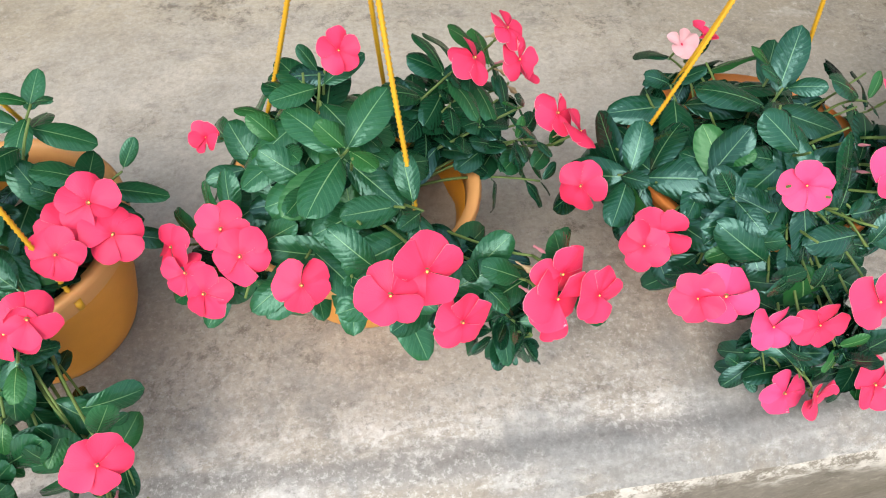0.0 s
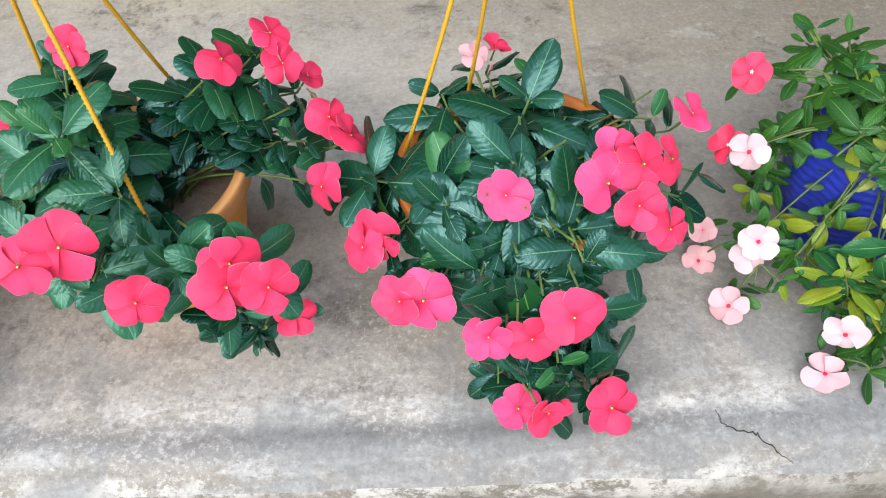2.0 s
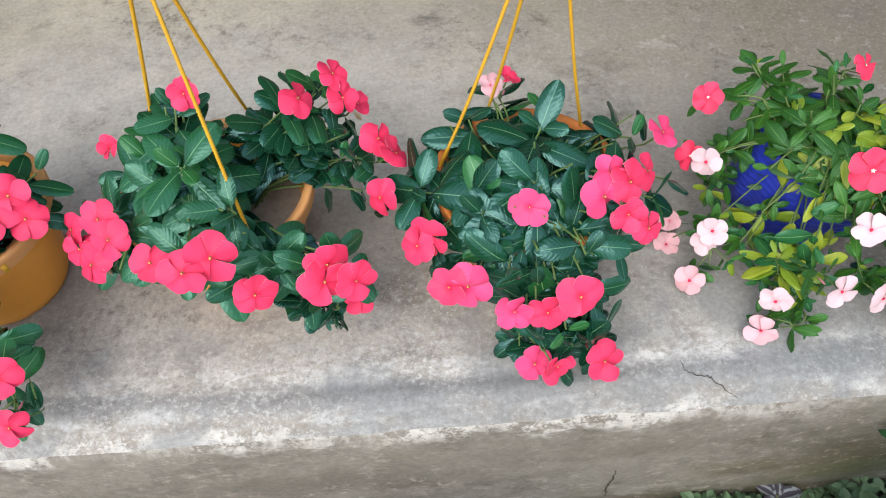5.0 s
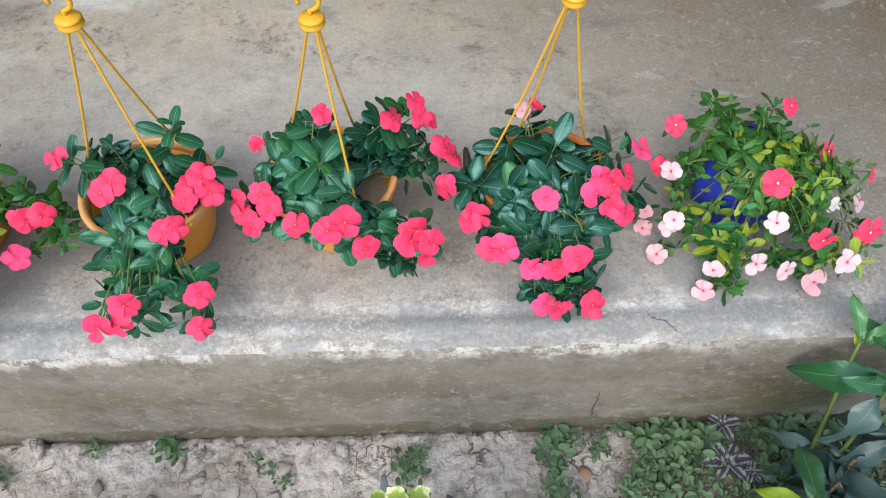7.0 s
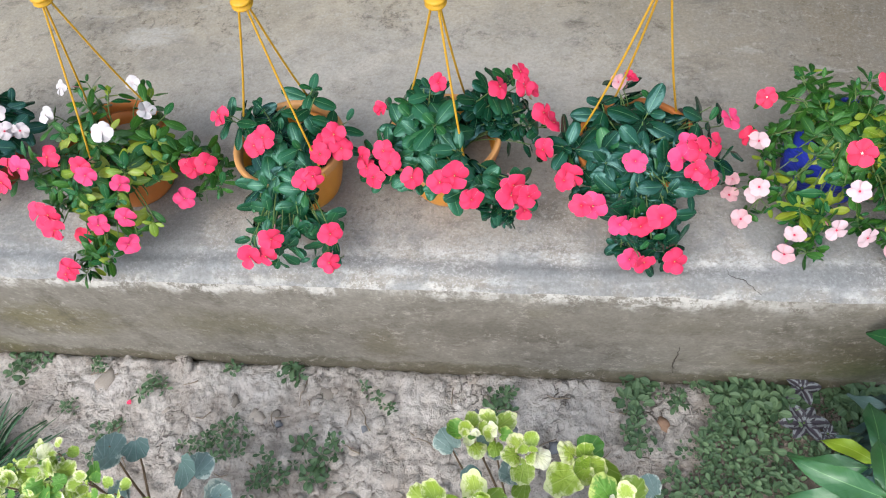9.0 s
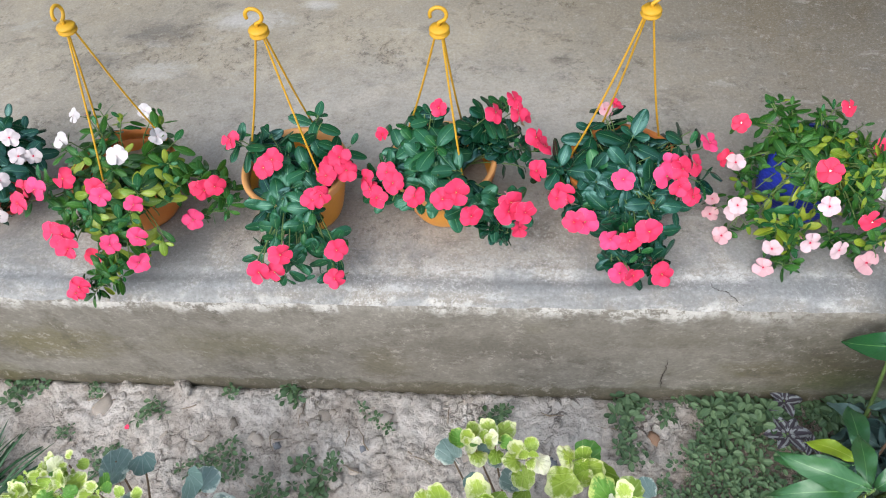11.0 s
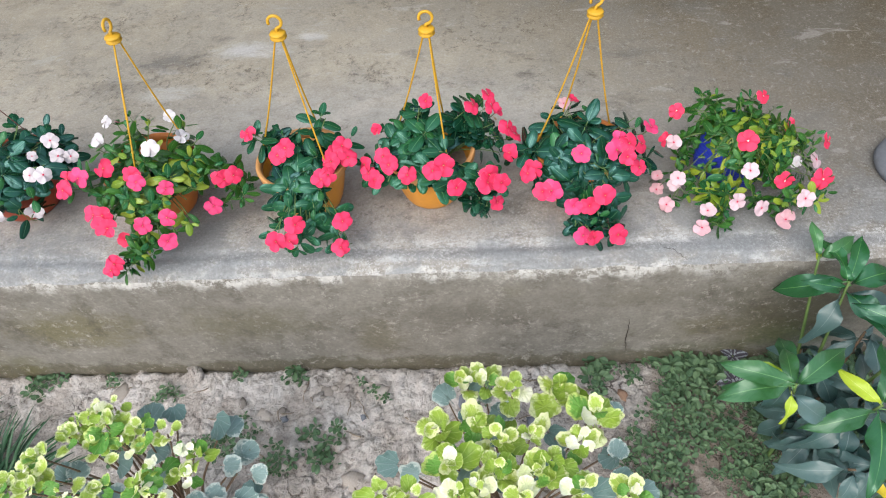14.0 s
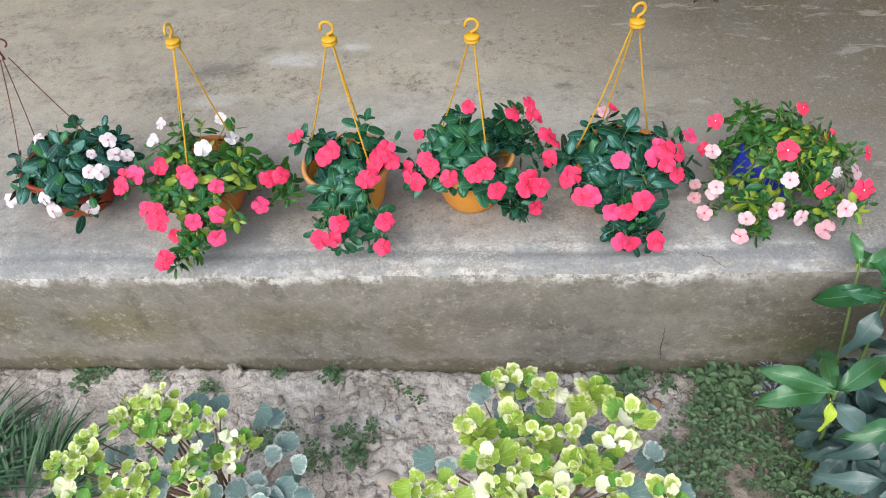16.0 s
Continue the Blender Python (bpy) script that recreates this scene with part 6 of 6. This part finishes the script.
for x, y, r, n, leaf in ((-0.416, -0.022, 0.04, 24, 0.026), (-1.11, -0.035, 0.055, 26, 0.022), (-1.06, -0.03, 0.04, 16, 0.02), (-0.906, -0.03, 0.03, 12, 0.016), (-0.743, -0.085, 0.035, 16, 0.018),
                         (-0.563, -0.028, 0.025, 10, 0.018), (-0.545, -0.195, 0.075, 44, 0.018), (-0.60, -0.215, 0.05, 24, 0.016), (-0.82, -0.215, 0.06, 34, 0.018), (-0.425, -0.262, 0.065, 44, 0.017), (-0.315, -0.245, 0.055, 18, 0.026), (-0.355, -0.195, 0.035, 10, 0.024), (-0.29, -0.19, 0.03, 8, 0.024),
                         (-0.20, -0.085, 0.018, 8, 0.016), (-0.175, -0.105, 0.015, 7, 0.014), (-0.24, -0.06, 0.015, 6, 0.014), (0.06, -0.10, 0.05, 18, 0.022), (0.08, -0.06, 0.03, 10, 0.020),
                         (0.37, -0.03, 0.02, 9, 0.026), (0.566, -0.018, 0.035, 18, 0.030), (-0.95, -0.14, 0.03, 12, 0.014), (0.44, -0.05, 0.035, 20, 0.018)):
    weed(x, y, r, int(n * 1.5), leaf)


def weed_carpet():
    """A mat of small creeping weeds, each a few round leaves about a stem, too many to count."""
    verts, faces, uvs = [], [], []
    rr = random.Random(3)
    ring = [(0.0, 0.0), (0.40, 0.45), (0.55, 0.95), (0.36, 1.45), (0.0, 1.65), (-0.36, 1.45), (-0.55, 0.95), (-0.40, 0.45)]
    made = 0
    while made < 3100:
        x, y = rr.uniform(0.33, 1.25), rr.uniform(-0.74, -0.008)
        d = noise.fractal(Vector((x * 8, y * 8, 7.0)), 0.9, 2.0, 4) + min(0.34, (x - 0.36) * 3.0) + (0.15 if y > -0.06 and x > 0.42 else 0) - max(0.0, x - 0.98) * 4.0 - max(0.0, -0.57 - y) * 5.0
        if d < 0.10 + rr.uniform(-0.12, 0.22):
            continue
        made += 1
        grown = rr.choice((0.55, 0.7, 0.8, 0.95, 1.1, 1.35, 1.7, 2.2)) * (1.15 if y > -0.08 else 0.90)
        top = ground_height(x, y) + rr.uniform(0.004, 0.016) * grown
        first = rr.uniform(0, 6.28)
        count = rr.choice((3, 4, 4, 5, 6))
        for q in range(count):
            a = first + q * 6.283 / count + rr.uniform(-0.3, 0.3)
            way = Vector((math.cos(a), math.sin(a), rr.uniform(-0.15, 0.55)))
            m = frame_of((x + 0.002 * math.cos(a), y + 0.002 * math.sin(a), top), way, Vector((rr.uniform(-0.4, 0.4), rr.uniform(-0.5, 0.2), 1)), rr.uniform(-0.3, 0.3), rr.uniform(0.0042, 0.0066) * grown)
            n = len(verts)
            for px, py in ring:
                verts.append(tuple(m @ Vector((px, py + 0.25, 0.22 * abs(px) - 0.07 * py * py))))
                uvs.append((0.5 + px * 0.8, py / 1.65))
            for k in (1, 2, 3):
                faces.append((n, n + k, n + k + 1))
                faces.append((n, n + 8 - k - 1, n + 8 - k))
    me = bpy.data.meshes.new("weed_carpet")
    me.from_pydata(verts, [], faces)
    layer = me.uv_layers.new(name="UVMap")
    for loop in me.loops:
        layer.data[loop.index].uv = uvs[loop.vertex_index]
    me.materials.append(M["weedmat"])
    return tagged(new("weed_carpet", me), "mat of tiny round green weed leaves on soil", "weeds", kind="stuff")


weed_carpet()

# silver-striped creeping plant
STRIPE = []
for side in (0, 1):
    bm = blade(1.0, 0.60, 0.30, 0.20, 0.42, 0.70, nv=8, nu=6, stalk=0.05)
    me = mesh_of(bm, "striped_leaf", [M["wandering"], M["silver"]])
    for p in me.polygons:
        xs = sum(abs(me.vertices[v].co.x) for v in p.vertices) / len(p.vertices)
        if 0.07 < xs < 0.20 and p.index < 48:
            p.material_index = 1
    STRIPE.append(me)
for x, y, s, n in ((0.681, -0.098, 0.048, 6), (0.690, -0.024, 0.038, 5), (0.722, -0.118, 0.024, 6)):
    root = base("striped_creeper", (x, y, 0.004), "purple creeping plant with silver-striped leaves", "plant", "striped creepers")
    part("stem", mesh_of(tube([(0, 0, -0.006), (0.002, 0, 0.012), (0, 0.002, 0.03)], 0.002, 6), "stem", M["stem"]), root)
    for k in range(n):
        a = k * 6.283 / n + R.uniform(-0.2, 0.2)
        part("leaf", STRIPE[k % 2], root, frame_of((0, 0, 0.028), (math.cos(a), math.sin(a), 0.25), (0, 0, 1), 0, s * R.uniform(0.85, 1.15)))

# stones, twigs and fallen petals


def stone_mesh(k):
    bm = bmesh.new()
    bmesh.ops.create_icosphere(bm, subdivisions=2, radius=1.0)
    for v in bm.verts:
        v.co *= 1 + 0.55 * noise.noise(v.co * 1.4 + Vector((k * 7.1, 0, 0))) + 0.34 * noise.noise(v.co * 3.1 + Vector((0, k * 3.3, 0)))
        v.co.z = max(-0.5, min(0.50 + 0.16 * v.co.x, v.co.z * 0.62))
    return mesh_of(bm, "stone", M["pebble"])


def coloured_stone(color, name):
    return plain(name, color, 0.85, 0.25, 70, 0.25, 0.4, 0.002, 0.2)


STONES = [stone_mesh(k) for k in range(6)]


def soil_clods():
    """Crusted lumps of the same soil, half sunk, too many to count."""
    rr = random.Random(21)
    verts, faces = [], []
    for k in range(1000):
        x, y = rr.uniform(-1.25, 0.50), -0.012 - 0.60 * rr.random()
        if noise.noise(Vector((x * 3.5, y * 3.5, 4.0))) < rr.uniform(-0.35, 0.10):
            continue
        r = rr.choice((0.003, 0.004, 0.005, 0.006, 0.006, 0.008, 0.010, 0.013, 0.018))
        m = Matrix.Translation((x, y, ground_height(x, y) - r * 0.16)) @ Matrix.Rotation(rr.uniform(0, 6.28), 4, "Z") @ Matrix.Rotation(rr.uniform(-0.2, 0.2), 4, "X") @ Matrix.Diagonal((r * rr.uniform(0.9, 1.5), r * rr.uniform(0.8, 1.1), r * rr.uniform(0.55, 0.85), 1))
        src = STONES[rr.randrange(6)]
        n = len(verts)
        verts += [tuple(m @ (v.co * (1 + 0.18 * noise.noise(v.co * 4.0 + Vector((k, 0, 0)))))) for v in src.vertices]
        faces += [[n + i for i in p.vertices] for p in src.polygons]
    me = bpy.data.meshes.new("soil_clods")
    me.from_pydata(verts, [], faces)
    me.materials.append(M["soil"])
    me.polygons.foreach_set("use_smooth", [True] * len(faces))
    return tagged(new("soil_clods", me), "crusted lumps of dry grey-brown soil", "soil", kind="stuff")


soil_clods()
PALE, RUST, SLATE = coloured_stone((0.43, 0.385, 0.35), "pale_stone"), coloured_stone((0.40, 0.25, 0.17), "rust_stone"), coloured_stone((0.17, 0.18, 0.20), "slate_stone")
TINTED = []
for mat in (PALE, RUST, SLATE):
    me = STONES[1].copy()
    me.materials.clear()
    me.materials.append(mat)
    TINTED.append(me)
STONE_LABEL = "small grey-brown stone lying on soil"
placed = [(0.410, -0.102, 0.015, TINTED[1], "rust-coloured pebble on soil"), (0.341, -0.094, 0.020, TINTED[0], "pale stone on soil"), (0.384, -0.087, 0.012, TINTED[0], "pale stone on soil"), (-0.241, -0.091, 0.012, TINTED[0], "pale stone on soil"), (-0.192, -0.082, 0.019, TINTED[0], "pale flat stone on soil"),
          (0.185, -0.164, 0.016, TINTED[2], "slate-grey pebble on soil"), (0.162, -0.178, 0.011, TINTED[0], "pale pebble on soil"), (-0.335, -0.076, 0.022, STONES[2], "large grey-brown stone sunk in soil"), (-0.875, -0.070, 0.022, STONES[4], "large grey-brown stone sunk in soil"), (-0.482, -0.138, 0.017, STONES[3], STONE_LABEL),
          (0.015, -0.105, 0.018, TINTED[2], "slate-grey pebble on soil"), (0.14, -0.15, 0.012, TINTED[2], "slate-grey pebble on soil"), (0.10, -0.135, 0.010, TINTED[2], "slate-grey pebble on soil"), (-0.23, -0.15, 0.010, TINTED[2], "slate-grey pebble on soil"),
          (-0.43, -0.15, 0.009, TINTED[2], "dark small pebble on soil"), (-0.31, -0.07, 0.009, STONES[2], STONE_LABEL), (-0.27, -0.05, 0.010, STONES[3], STONE_LABEL), (-0.34, -0.12, 0.008, STONES[0], STONE_LABEL),
          (-0.39, -0.07, 0.008, STONES[4], STONE_LABEL), (-0.44, -0.13, 0.012, STONES[5], STONE_LABEL), (-0.24, -0.31, 0.026, STONES[5], "large grey-brown stone sunk in soil"), (-0.55, -0.10, 0.012, STONES[1], STONE_LABEL), (0.46, -0.13, 0.026, TINTED[0], "pale stone among weeds"), (0.48, -0.38, 0.040, TINTED[0], "pale stone among weeds")]
for k in range(90):
    placed.append((R.uniform(-1.25, 0.42), -0.02 - 0.62 * R.random() ** 1.2, R.choice((0.003, 0.004, 0.005, 0.006, 0.007, 0.009, 0.012)), R.choice(STONES + TINTED[:1]), STONE_LABEL))
for x, y, r, me, label in placed:
    ob = new("stone", me)
    ob.matrix_world = Matrix.Translation((x, y, ground_height(x, y) - r * 0.22)) @ Matrix.Rotation(R.uniform(0, 6.28), 4, "Z") @ Matrix.Diagonal((r * R.uniform(0.9, 1.3), r * R.uniform(0.8, 1.1), r, 1))
    tagged(ob, label, "stone", "stones in the bed")

for k in range(44):
    x, y, a, n = R.uniform(-1.0, 0.35), R.uniform(-0.45, -0.04), R.uniform(0, 6.28), R.uniform(0.03, 0.08)
    p = [Vector((x, y, 0)) + Vector((math.cos(a), math.sin(a), 0)) * n * t + Vector((R.uniform(-1, 1), R.uniform(-1, 1), 0)) * 0.004 for t in (-0.5, -0.2, 0.1, 0.4)]
    for v in p:
        v.z = ground_height(v.x, v.y) + 0.003
    tagged(new("twig", mesh_of(tube(p, [0.0014, 0.0016, 0.0012, 0.0008], 5), "twig", M["twig"])), "thin dry twig lying on soil", "twig", "twigs")

for x, y, key, label in ((0.61, -0.12, "white", "fallen white petal among weeds"), (-0.788, -0.129, "coral", "fallen coral petal on soil")):
    ob = new("fallen_petal", PETALS[key][0])
    ob.matrix_world = Matrix.Translation((x, y, ground_height(x, y) + 0.008)) @ Matrix.Rotation(0.9, 4, "Z") @ Matrix.Rotation(0.2, 4, "X") @ Matrix.Scale(0.012, 4)
    tagged(ob, label, "petal")

# on the veranda floor
round_slab = lathe([(0, 0), (0.094, 0), (0.104, 0.006), (0.108, 0.016), (0.104, 0.027), (0.092, 0.034), (0.060, 0.038), (0, 0.039)], 40)
for v in round_slab.verts:
    v.co *= 1 + 0.10 * noise.noise(v.co * 11.0)
slab = new("grinding_stone", mesh_of(round_slab, "grinding_stone", SLATE))
slab.matrix_world = Matrix.Translation((1.090, 0.232, FLOOR - 0.001)) @ Matrix.Rotation(0.5, 4, "Z")
tagged(slab, "smooth dark grey stone slab on the floor", "stone")
roots = base("dry_root_clump", (0.70, 1.12, FLOOR), "dry dark root clump lying on concrete", "debris")
for k in range(14):
    a = R.uniform(0, 6.28)
    e = Vector((math.cos(a) * R.uniform(0.03, 0.09), math.sin(a) * R.uniform(0.02, 0.05), R.uniform(0.004, 0.03)))
    part("root", mesh_of(tube([Vector((0, 0, 0.012)), e * 0.5 + rnd_vec(0.01) + Vector((0, 0, 0.012)), e], [0.006, 0.005, 0.002], 6), "root", M["root"]), roots)
